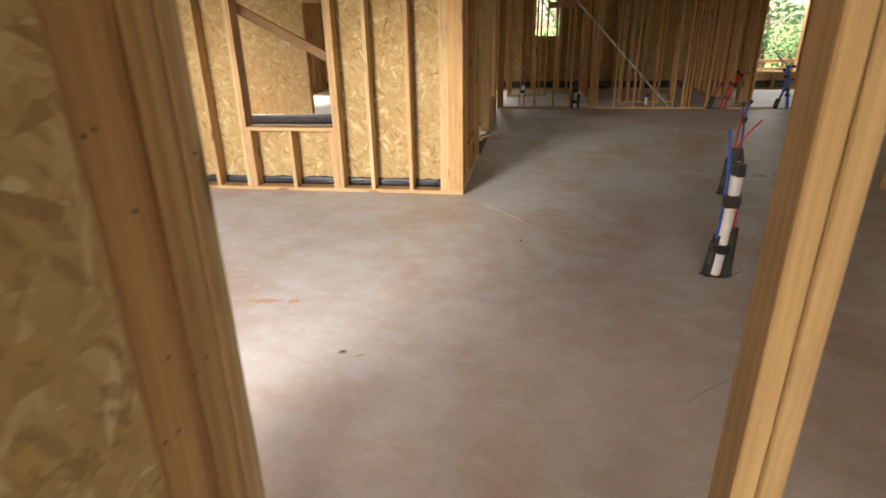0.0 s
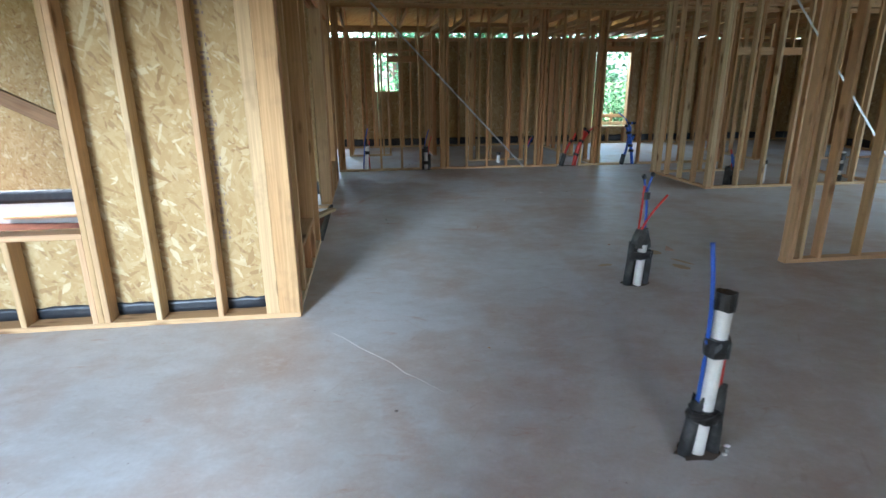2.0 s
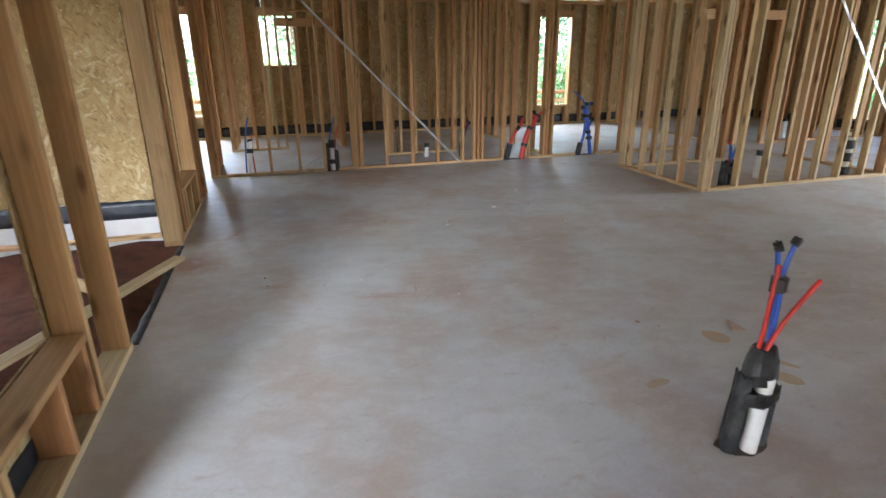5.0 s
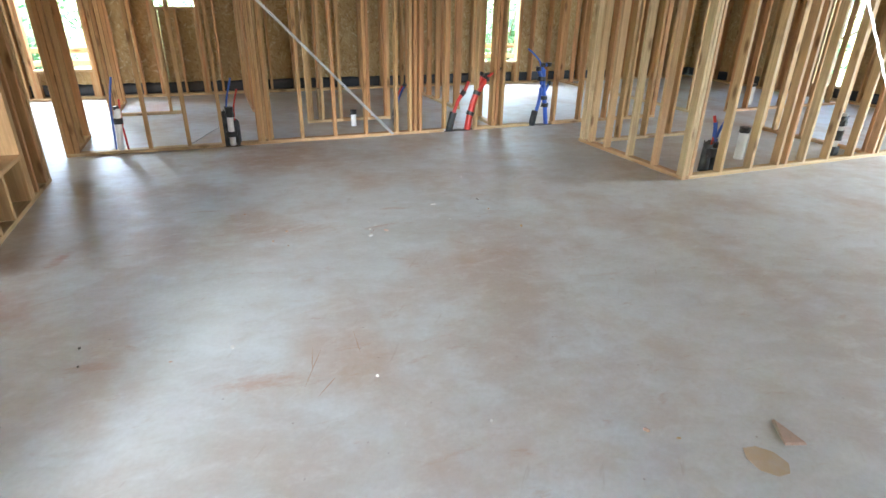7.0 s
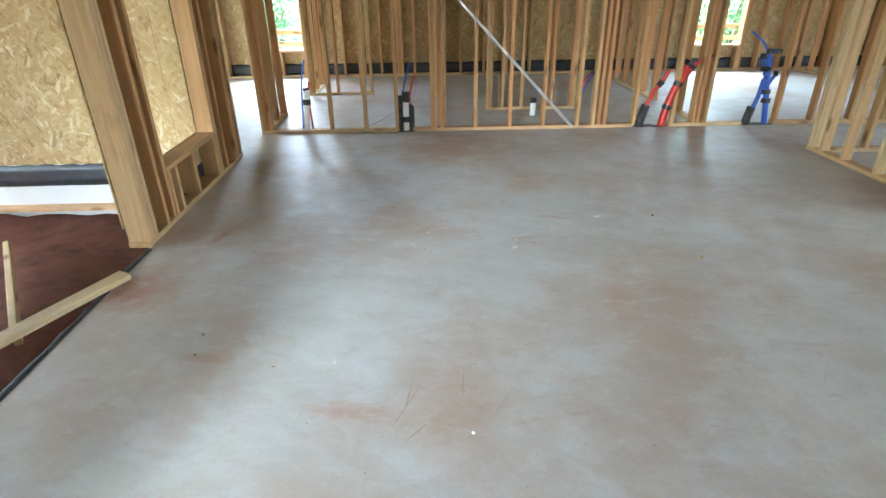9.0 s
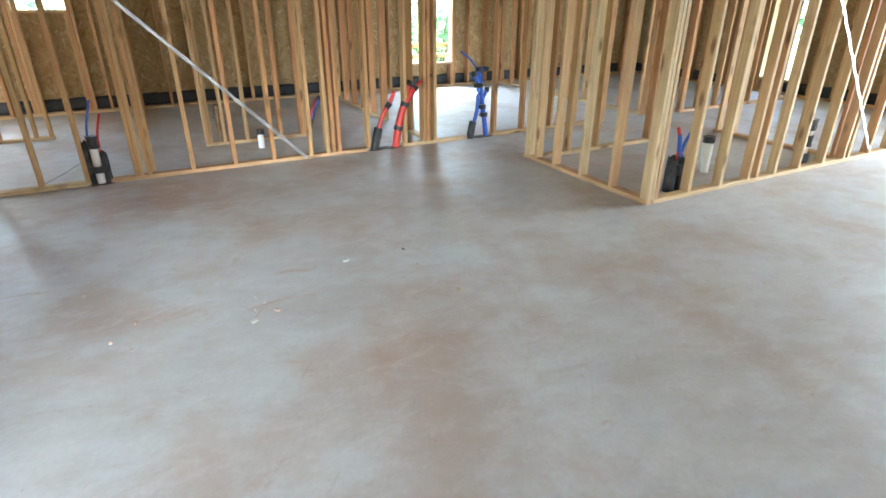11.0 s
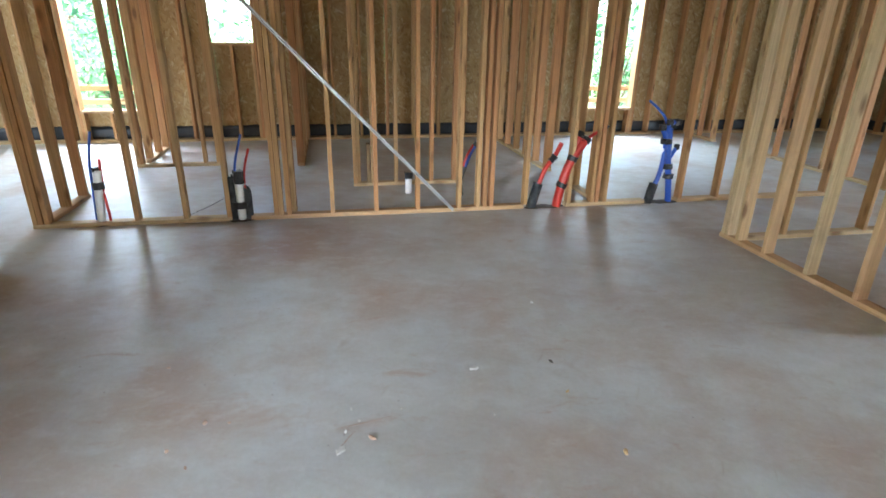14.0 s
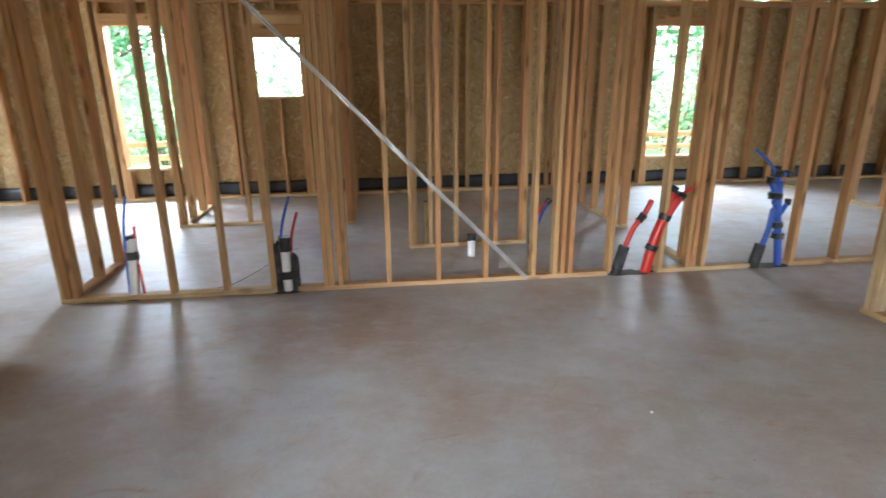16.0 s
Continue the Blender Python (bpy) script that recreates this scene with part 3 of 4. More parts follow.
# far exterior wall
NORTH = 15.8
w = Frame("wall_north", "x", -5.3, 12.1, NORTH, 0.14, 2.64, "exterior stud wall sheathed with strand board")
w.plate()
HOLES_N = [(-1.06, -0.28, 0.46, 2.28), (0.74, 1.36, 1.385, 2.28), (6.41, 7.36, 0.45, 2.31)]
w.opening(*HOLES_N[0], cripples=1, header=0.14)
w.opening(*HOLES_N[1], cripples=1, header=0.14)
w.opening(*HOLES_N[2], cripples=1, header=0.14)
u = -5.28
while u < 12.05:
    if not any(h[0] - 0.1 < u < h[1] + 0.1 for h in HOLES_N):
        w.stud(u)
    u += 0.4064
sheathing(w.root, "x", -5.3, 12.25, NORTH + 0.146, 0.13, 2.63, HOLES_N)
film_strip(w.root, "x", -5.3, 12.2, NORTH + 0.132, 0.02, 0.215, 5)

# east and west closing walls
w = Frame("wall_east", "y", 0.8, 15.8, 12.05, 0.14, PLATE, "exterior stud wall sheathed with strand board")
w.plate([(0.8, 6.2), (8.8, 15.8)])
w.opening(6.2, 8.8, 0.0, 2.3, cripples=4)
w.opening(12.1, 12.7, 0.26, 2.1, cripples=1)
u = 0.82
while u < 15.75:
    if not (6.1 < u < 8.9 or 11.8 < u < 12.9):
        w.stud(u)
    u += 0.4064
sheathing(w.root, "y", 0.8, 15.944, 12.2, 0.13, PLATE, [(6.2, 8.8, -0.1, 2.3), (12.1, 12.7, 0.26, 2.1)])
film_strip(w.root, "y", 8.9, 15.93, 12.188, 0.02, 0.215, 6)

w = Frame("wall_west", "y", 11.07, 15.8, -5.3, 0.14, PLATE, "exterior stud wall sheathed with strand board")
w.plate([(11.07, 12.3), (14.1, 15.8)])
w.opening(12.3, 14.1, 0.0, 2.2, cripples=3)
for u in (11.09, 11.5, 11.9, 14.5, 14.9, 15.3, 15.7):
    w.stud(u)
sheathing(w.root, "y", 11.07, 15.94, -5.316, 0.0, PLATE, [(12.3, 14.1, -0.1, 2.2)])

w = Frame("wall_west_main", "y", 0.76, 5.25, -5.3, 0.14, PLATE, "exterior stud wall sheathed with strand board")
w.plate()
for k in range(12):
    w.stud(0.8 + 0.4 * k)
sheathing(w.root, "y", 0.62, 5.25, -5.316, 0.0, PLATE)

# south wall of the main room, with its wide opening, and the doorway walked through
w = Frame("wall_south", "x", -5.3, -0.13, 0.62, 0.14, PLATE, "strand-board sheathed wall with a wide opening")
w.plate([(-5.3, -4.1), (-1.0, -0.13)])
w.opening(-4.1, -1.0, 0.0, 2.3, cripples=6)
for u in (-5.28, -4.9, -4.5, -0.64, -0.25):
    w.stud(u)
sheathing(w.root, "x", -5.3, -0.14, 0.605, 0.0, PLATE, [(-4.1, -1.0, -0.1, 2.3)])

w = Frame("wall_south_inner", "x", 0.97, 12.05, 0.70, 0.089, PLATE, "open stud wall of bare pine framing lumber", WOOD_PALE)
w.plate()
for u in (0.99, 1.03, 1.42, 1.82, 2.23, 2.64, 3.05, 3.45, 3.86, 4.27, 4.67, 5.08, 5.5, 5.9, 6.3, 6.7, 7.1, 7.5, 7.9, 8.3, 8.7, 9.1, 9.5, 9.9, 10.3, 10.7, 11.1, 11.5, 11.9):
    w.stud(u)
board("header", w.root, 0.235, T, 0.97 - 0.03, pose(0.025, 0.75, 2.3, 0, 90, 0), WOOD)

# entry, behind and beside the camera's start
w = Frame("wall_entry_west", "y", -5.0, 0.86, -0.105, 0.14, PLATE, "strand-board wall ending in a cluster of pine door studs")
w.plate()
for k in range(13):
    w.stud(-4.98 + 0.4064 * k)
board("trim_stud", w.root, T, 0.105, PLATE - 3 * T - 0.002, pose(0.026, 0.612, T + 0.001, 0, 0, 0), WOOD)
for u, m in ((0.686, WOOD), (0.727, WOOD), (0.768, WOOD), (0.812, WOOD_PALE)):
    w.stud(u, mat=m)
w.stud(0.841, mat=WOOD_PALE)
sheathing(w.root, "y", -5.0, 0.557, 0.038, 0.0, PLATE)


def nails(root, spots, face, axis):
    """Driven nail heads in a board's face."""
    for u, z in spots:
        bm = bmesh.new()
        m = pose(face, u, z, 0, 90, 0) if axis == "y" else pose(u, face, z, 90, 0, 0)
        bmesh.ops.create_cone(bm, cap_ends=True, segments=8, radius1=0.0042, radius2=0.0036, depth=0.0016, matrix=m)
        part("nail_head", bm, NAIL, root)


nails(w.root, ((0.58, 1.42), (0.60, 1.425), (0.635, 1.05), (0.585, 0.92), (0.62, 0.915), (0.65, 0.72), (0.6, 0.6), (0.64, 1.3), (0.81, 1.35), (0.69, 0.98), (0.73, 0.99)), 0.0455, "y")
w = Frame("wall_entry_south", "x", -0.6, 12.2, -5.0, 0.14, PLATE, "stud wall backed with strand board")
w.plate()
for k in range(31):
    w.stud(-0.58 + 0.4064 * k)
sheathing(w.root, "x", -0.62, 12.2, -5.016, 0.0, PLATE, [(0.3, 2.4, 0.0, 2.3)])

# partition at the end of the main room
PART = 11.90
w = Frame("wall_partition", "x", -0.04, 12.0, PART, 0.089, PLATE)
w.plate([(-0.04, 1.50), (1.66, 4.15), (4.58, 5.42), (5.78, 7.6), (9.1, 12.0)])
for u in (-0.02, 0.02, 0.065, 0.745, 1.13, 1.48, 1.875, 1.915, 1.985, 2.36, 2.75, 3.13, 3.52, 3.70, 3.765, 3.83, 4.165, 4.61, 4.85, 4.90, 4.985, 5.81, 6.23, 6.68, 7.08, 9.5, 9.9, 10.3, 10.7, 11.1, 11.5, 11.95):
    w.stud(u)
w.opening(7.6, 8.35, 0.0, 2.05, cripples=1, header=0.14)
w.opening(8.47, 9.1, 0.0, 2.05, cripples=1, header=0.14)

# returns and partitions of the rear rooms
w = Frame("wall_closet_return", "y", 11.99, 12.85, -0.04, 0.089, PLATE)
w.plate()
for u in (12.05, 12.42, 12.80):
    w.stud(u)
w = Frame("wall_closet_back", "x", 0.09, 1.94, 14.12, 0.089, 2.7)
w.plate([(0.09, 1.04)])
for u in (0.11, 0.15, 0.51, 0.86, 1.01):
    w.stud(u)
for off in (-0.0255, 0.0255):
    board("header", w.root, 0.13, T, 0.91, pose(1.03, 14.1645 + off, 2.075, 0, 90, 0), WOOD)
w.flat("header_plate", 1.03, 1.94, 2.235)
for u in (1.32, 1.63):
    w.stud(u, 2.273, name="cripple_stud")
w = Frame("wall_closet_side", "y", 14.21, 15.3, 0.09, 0.089, 2.7)
w.plate()
for u in (14.5, 14.9, 15.25):
    w.stud(u)
w = Frame("wall_bath_side", "y", 11.99, 15.8, 1.95, 0.089, 2.7)
w.plate([(11.99, 12.16), (14.0, 15.8)])
for u in (12.02, 12.062, 12.14, 14.02, 14.06, 14.4, 14.8, 15.2, 15.6, 15.76):
    w.stud(u)
w = Frame("wall_bath_wet", "x", 2.59, 3.75, 12.93, 0.089, 2.7)
w.plate()
for u in (2.61, 2.65, 2.80, 3.05, 3.44, 3.69, 3.73):
    w.stud(u)
w.stud(2.755, z1=0.45, name="cripple_stud", mat=WOOD_DARK)
w = Frame("wall_bedroom_side", "y", 11.99, 15.8, 4.92, 0.089, 2.7)
w.plate([(11.99, 12.6), (13.35, 15.8)])
for u in (12.02, 12.18, 12.56, 13.38, 13.42, 13.8, 14.2, 14.6, 15.0, 15.4, 15.76):
    w.stud(u)
w = Frame("wall_bedroom_east", "y", 11.99, 15.8, 8.42, 0.089, 2.7)
w.plate([(11.99, 14.2), (15.0, 15.8)])
for u in (12.1, 12.5, 12.9, 13.3, 13.7, 14.15, 15.05, 15.4, 15.76):
    w.stud(u)

# walls of the block in the middle of the house
w = Frame("wall_core_west", "y", 9.21, 10.93, 5.55, 0.089, PLATE, mat=WOOD_PALE)
w.plate()
for u in (9.65, 10.04, 10.44, 10.73, 10.855, 10.90):
    w.stud(u)
w = Frame("wall_core_south", "x", 5.55, 12.0, 9.21, 0.089, PLATE, mat=WOOD_PALE)
w.plate()
for u in (5.57, 5.61, 5.655, 6.05, 6.46, 6.85, 6.97, 7.24, 7.62, 8.03, 8.40, 8.48, 8.88, 9.28, 9.68, 10.08, 10.48, 10.88, 11.28, 11.68):
    w.stud(u)
w = Frame("wall_core_north", "x", 5.64, 7.30, 10.78, 0.089, PLATE)
w.plate()
for u in (6.05, 6.45, 6.85, 7.25, 7.28):
    w.stud(u)
w = Frame("wall_core_east", "y", 9.3, 11.9, 8.42, 0.089, PLATE)
w.plate([(9.3, 10.8)])
for u in (9.35, 9.75, 10.15, 10.55, 10.76, 11.85):
    w.stud(u)

# short wall to the right of the main room
w = Frame("wall_right", "x", 4.15, 12.0, 5.80, 0.089, PLATE, mat=WOOD_PALE)
w.plate()
for u in (4.17, 4.21, 4.30, 4.48, 4.88, 5.29, 5.66, 5.70, 6.1, 6.5, 6.9, 7.3, 7.7, 8.1, 8.5, 8.9, 9.3, 9.7, 10.1, 10.5, 10.9, 11.3, 11.7):
    w.stud(u)

# ---- ceilings ----


def joists(name, label, axis, a, b, c0, c1, z, h, step, mat):
    """Parallel joists along an axis, in one mesh with the deck above them."""
    bm = bmesh.new()
    c = c0
    while c < c1:
        for z0, z1, t_ in ((z, z + 0.038, 0.062), (z + 0.038, z + h - 0.038, 0.012), (z + h - 0.038, z + h, 0.062)):
            ext = (a, b, c - t_ / 2, c + t_ / 2, z0, z1) if axis == "x" else (c - t_ / 2, c + t_ / 2, a, b, z0, z1)
            sub = box_bm(*ext)
            me = bpy.data.meshes.new("j")
            sub.to_mesh(me)
            sub.free()
            bm.from_mesh(me)
            bpy.data.meshes.remove(me)
        c += step
    ob = part(name, bm, mat, None)
    return tagged(ob, label, "ceiling", kind="structure")


joists("ceiling", "pine ceiling joists over the main room", "x", -0.12, 12.2, 0.75, 11.95, PLATE + 0.002, 0.3, 0.4064, WOOD)
joists("ceiling_entry", "pine ceiling joists over the entry", "x", -0.6, 12.2, -5.0, 0.5, PLATE + 0.002, 0.3, 0.4064, WOOD)
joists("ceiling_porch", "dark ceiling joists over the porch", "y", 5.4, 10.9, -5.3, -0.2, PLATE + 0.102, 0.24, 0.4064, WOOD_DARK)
joists("ceiling_west", "pine ceiling joists over the bright side of the main room", "x", -5.3, -0.2, 0.75, 5.3, PLATE + 0.002, 0.3, 0.4064, WOOD)


def deck(name, x0, x1, y0, y1, z):
    return tagged(part(name, box_bm(x0, x1, y0, y1, z, z + 0.02), OSB, None), "strand-board deck laid on the joists", "ceiling", kind="structure")


deck("ceiling_deck_main", -0.62, 12.3, -5.05, 11.97, PLATE + 0.305)
deck("ceiling_deck_west", -6.2, -0.63, -0.4, 10.93, PLATE + 0.345)


def truss_roof():
    """Roof trusses over the rear rooms: tie, rafter and webs, with the deck above."""
    root = empty("roof_rear", "bare roof trusses under a strand-board roof deck", "roof")
    for i in range(30):
        x = -5.3 + 0.6 * i
        if x > 12.3:
            break
        board("truss_tie", root, T, 0.089, 4.6, between((x, 11.99, 2.80), (x, 16.55, 2.69)), WOOD)
        board("truss_rafter", root, T, 0.089, 5.05, between((x, 16.75, 2.82), (x, 11.99, 4.45)), WOOD)
        board("truss_web", root, T, 0.064, 1.22, between((x, 13.2, 2.8), (x, 13.35, 3.95)), WOOD)
        board("truss_web", root, T, 0.064, 1.35, between((x, 14.4, 2.78), (x, 13.4, 3.9)), WOOD)
    for i in range(6):
        board("eave_blocking", root, 0.16, T, 2.9, pose(-5.3 + 2.9 * i, 15.98, 2.84, 0, 90, 0), WOOD)
    bm = bmesh.new()
    a = [bm.verts.new(p) for p in ((-5.8, 16.85, 2.88), (12.8, 16.85, 2.88), (12.8, 10.8, 4.95), (-5.8, 10.8, 4.95))]
    bm.faces.new(a)
    d = part("roof_deck", bm, OSB, root)
    d.modifiers.new("thickness", "SOLIDIFY").thickness = 0.016
    part("gable_panel", box_bm(-5.8, 12.8, 10.86, 10.88, 2.95, 4.9), OSB, root)
    part("gable_panel", box_bm(-5.45, -5.43, 10.9, 15.0, 2.9, 4.9), OSB, root)
    part("gable_panel", box_bm(12.2, 12.22, 10.9, 15.0, 2.9, 4.9), OSB, root)


truss_roof()

# ---- things ----


def strap_brace(label, a, b, turn=90):
    """A bent steel wind brace nailed flat across the studs."""
    a, b = Vector(a), Vector(b)
    length = (b - a).length
    root = empty("wind_brace", label, "brace", kind="", at=a)
    root.matrix_basis = between(a, b, turn)
    bm = bmesh.new()
    n = 40
    prof = [(-0.015, 0.0), (-0.004, 0.0), (0.0, 0.013), (0.004, 0.0), (0.015, 0.0)]
    rows = []
    for i in range(n + 1):
        sag = 0.004 * math.sin(i * 2.2)
        rows.append([bm.verts.new((x, y + sag, length * i / n)) for x, y in prof])
    for r0, r1 in zip(rows, rows[1:]):
        for k in range(len(prof) - 1):
            bm.faces.new((r0[k], r0[k + 1], r1[k + 1], r1[k]))
    s = part("strap", bm, STEEL, root)
    s.modifiers.new("thickness", "SOLIDIFY").thickness = 0.002
    for i in range(7):
        bm = bmesh.new()
        bmesh.ops.create_cone(bm, cap_ends=True, segments=8, radius1=0.007, radius2=0.005, depth=0.006, matrix=pose(0.012, -0.004, length * (0.04 + i * 0.153), 90))
        part("nail", bm, STEEL, root)
    return root


strap_brace("bent galvanised steel wind brace across the partition studs", (3.46, 11.885, 0.02), (0.66, 11.885, 2.9))
strap_brace("bent galvanised steel wind brace across the core wall studs", (8.815, 9.195, 0.1), (6.343, 9.195, 2.88))


def ring_bm(center, radius, h, tilt=(0, 0, 0), bumps=0.08, seed=0, squash=1.0):
    """A band of tape wound round pipes, uneven."""
    rng = random.Random(seed)
    bm = bmesh.new()
    rows = []
    for j in range(4):
        rows.append([])
        for k in range(14):
            r = radius * (1 + rng.uniform(-bumps, bumps))
            a = 2 * math.pi * k / 14
            rows[-1].append(bm.verts.new((r * math.cos(a), r * squash * math.sin(a), h * (j / 3 - 0.5) + rng.uniform(-0.004, 0.004))))
    for r0, r1 in zip(rows, rows[1:]):
        for k in range(14):
            bm.faces.new((r0[k], r0[(k + 1) % 14], r1[(k + 1) % 14], r1[k]))
    bm.faces.new(rows[0][::-1])
    bm.faces.new(rows[-1])
    bmesh.ops.transform(bm, matrix=Matrix.Translation(center) @ pose(0, 0, 0, *tilt), verts=bm.verts[:])
    return bm


def pit(root, r, seed=0, dx=0.0, dy=0.0, sy=0.7):
    """The rough hole in the slab round a riser, filled with crumbs."""
    rng = random.Random(seed)
    bm = bmesh.new()
    c = bm.verts.new((dx, dy, 0.012))
    rim = []
    for k in range(18):
        a = 2 * math.pi * k / 18
        q = r * rng.uniform(0.8, 1.2)
        rim.append(bm.verts.new((dx + q * math.cos(a), dy + q * sy * math.sin(a), 0.003 + rng.uniform(0, 0.006))))
    for k in range(18):
        bm.faces.new((c, rim[k], rim[(k + 1) % 18]))
    return part("broken_edge", bm, DEBRIS, root, "dark gap in the concrete round the pipes")


def sleeve(root, p, r, h, lean, seed):
    """A torn foam sleeve: an open split tube with a ragged top."""
    rng = random.Random(seed)
    bm = bmesh.new()
    rows = []
    for j in range(5):
        row = []
        for k in range(11):
            a = 0.35 + (2 * math.pi - 0.7) * k / 10
            z = h * j / 4 + (rng.uniform(-0.02, 0.025) if j == 4 else 0)
            q = r * (1 + 0.12 * (1 - j / 4)) * rng.uniform(0.95, 1.05)
            row.append(bm.verts.new((p[0] + q * math.cos(a) + lean[0] * j / 4, p[1] + q * math.sin(a) + lean[1] * j / 4, z)))
        rows.append(row)
    for r0, r1 in zip(rows, rows[1:]):
        for k in range(10):
            bm.faces.new((r0[k], r0[k + 1], r1[k + 1], r1[k]))
    ob = part("foam_sleeve", bm, FOAM, root, "torn dark grey foam sleeve", True)
    ob.modifiers.new("thickness", "SOLIDIFY").thickness = 0.006
    return ob


def pipe(root, pts, r, mat, name="tube", n=14):
    return part(name, tube_bm(curve(pts, n), r), mat, root, smooth=True)


def crumbs(root, n, cx, cy, sx, sy, seed):
    rng = random.Random(seed)
    for k in range(n):
        bm = bmesh.new()
        bmesh.ops.create_icosphere(bm, subdivisions=1, radius=rng.uniform(0.006, 0.014))
        for v in bm.verts:
            v.co *= rng.uniform(0.7, 1.3)
        bmesh.ops.translate(bm, vec=(cx + rng.uniform(-sx, sx), cy + rng.uniform(-sy, sy), 0.006), verts=bm.verts[:])
        part("concrete_crumb", bm, STEM, root)


# tall taped riser with a white drain
g = empty("pipe_riser", "white drain riser taped to blue and red tubes in grey sleeves", "pipes", "pipe risers", "", (1.90, 3.50, 0))
pipe(g, [(-0.015, 0.0, 0), (0.005, 0, 0.35), (0.018, 0.0, 0.70)], 0.035, PVC, "drain_pipe")
part("cap", ring_bm((0.019, 0, 0.715), 0.041, 0.075, bumps=0.05, seed=3), TAPE, g, "black taped cap")
part("tape_band", ring_bm((0.008, 0, 0.515), 0.052, 0.08, bumps=0.08, seed=4), TAPE, g)
part("tape_band", ring_bm((-0.005, 0, 0.20), 0.074, 0.055, (8, 4, 0), 0.08, 5, 0.7), TAPE, g)
sleeve(g, (-0.07, 0.0, 0), 0.027, 0.27, (0.032, 0.0), 6)
sleeve(g, (0.06, 0.0, 0), 0.028, 0.33, (-0.006, 0.0), 7)
pipe(g, [(-0.06, 0.0, 0.05), (-0.04, 0, 0.30), (-0.036, 0.0, 0.6), (-0.05, 0.0, 0.80), (-0.075, 0.0, 0.96)], 0.0095, BLUE, "blue_tube")
pipe(g, [(0.06, 0.0, 0.05), (0.052, 0.0, 0.3), (0.05, 0.0, 0.52)], 0.009, RED, "red_tube")
pit(g, 0.105, 1)
crumbs(g, 12, 0.12, 0.03, 0.05, 0.07, 1)

# shorter bundle beyond it
g = empty("pipe_riser", "grey sleeves and white pipe with loose blue and red tubes", "pipes", "pipe risers", "", (2.60, 5.52, 0))
pipe(g, [(0.0, -0.03, 0), (0.02, -0.03, 0.34)], 0.033, PVC, "drain_pipe")
for k, (px, py) in enumerate(((-0.07, 0.0), (-0.035, 0.045), (0.04, 0.04), (0.07, -0.005))):
    sleeve(g, (px, py, 0), 0.03, 0.34 - 0.02 * k, (0.02, 0.0), 20 + k)
part("tape_band", ring_bm((0.015, 0, 0.255), 0.094, 0.06, bumps=0.05, seed=8, squash=0.75), TAPE, g)
hood = ring_bm((0.0, 0.0, 0.0), 0.078, 0.15, bumps=0.12, seed=9, squash=0.75)
for v in hood.verts:
    k = 1.0 - 3.2 * max(0.0, v.co.z + 0.03)
    v.co = Vector((v.co.x * k + 0.014, v.co.y * k, v.co.z + 0.385 + 0.05 * max(0.0, 0.07 - abs(v.co.x - 0.015))))
part("tape_hood", hood, TAPE, g, "crumpled black tape hood")
pipe(g, [(0.03, 0.01, 0.3), (0.035, 0.0, 0.6), (0.025, 0.0, 0.76), (0.055, 0.0, 0.88)], 0.0095, BLUE, "blue_tube")
pipe(g, [(0.05, 0.02, 0.3), (0.045, 0.02, 0.6), (0.02, 0.02, 0.76), (0.0, 0.02, 0.86)], 0.0095, BLUE, "blue_tube")
pipe(g, [(-0.02, 0.0, 0.38), (-0.01, 0.0, 0.55), (0.0, 0.0, 0.80)], 0.009, RED, "red_tube")
pipe(g, [(-0.03, -0.02, 0.40), (0.06, -0.02, 0.57), (0.18, -0.03, 0.73)], 0.0095, RED, "red_tube")
part("tape_band", ring_bm((0.022, 0.005, 0.72), 0.03, 0.055, bumps=0.06, seed=10), TAPE, g)
part("tape_tip", ring_bm((0.057, 0.0, 0.885), 0.017, 0.03, (0, 30, 0), 0.1, 11), TAPE, g)
part("tape_tip", ring_bm((0.0, 0.02, 0.865), 0.017, 0.03, (0, -30, 0), 0.1, 12), TAPE, g)
pit(g, 0.105, 2)

# risers in the partition
g = empty("pipe_riser", "pale drain riser with a tape band and thin tubes", "pipes", "pipe risers", "", (0.46, 11.945, 0))
pipe(g, [(0.0, 0, 0), (0.02, 0, 0.25), (0.045, 0, 0.47)], 0.034, PVC, "drain_pipe")
part("tape_band", ring_bm((0.03, 0, 0.34), 0.045, 0.06, bumps=0.06, seed=13), TAPE, g)
part("cap", ring_bm((0.035, 0, 0.475), 0.03, 0.035, bumps=0.15, seed=14), TAPE, g)
pipe(g, [(-0.05, 0.03, 0.0), (-0.03, 0.03, 0.3), (-0.005, 0.02, 0.55), (0.05, 0.0, 0.78)], 0.010, BLUE, "blue_tube")
pipe(g, [(0.07, 0.0, 0.0), (0.06, 0, 0.3), (0.075, 0.0, 0.56)], 0.010, RED, "red_tube")
pit(g, 0.09, 3)

g = empty("pipe_riser", "drain riser between dark sleeves with curved blue and red tubes", "pipes", "pipe risers", "", (1.58, 11.945, 0))
pipe(g, [(0.0, -0.01, 0), (0.0, -0.01, 0.33)], 0.034, PVC, "drain_pipe")
sleeve(g, (-0.06, 0.0, 0), 0.03, 0.38, (0.0, 0.0), 30)
sleeve(g, (0.065, 0.0, 0), 0.03, 0.28, (0.0, 0.0), 31)
part("tape_band", ring_bm((0.0, 0, 0.14), 0.085, 0.06, (6, 0, 0), 0.08, 15, 0.6), TAPE, g)
part("tape_hood", ring_bm((0.005, 0, 0.38), 0.05, 0.11, bumps=0.14, seed=16), TAPE, g, "crumpled black tape hood")
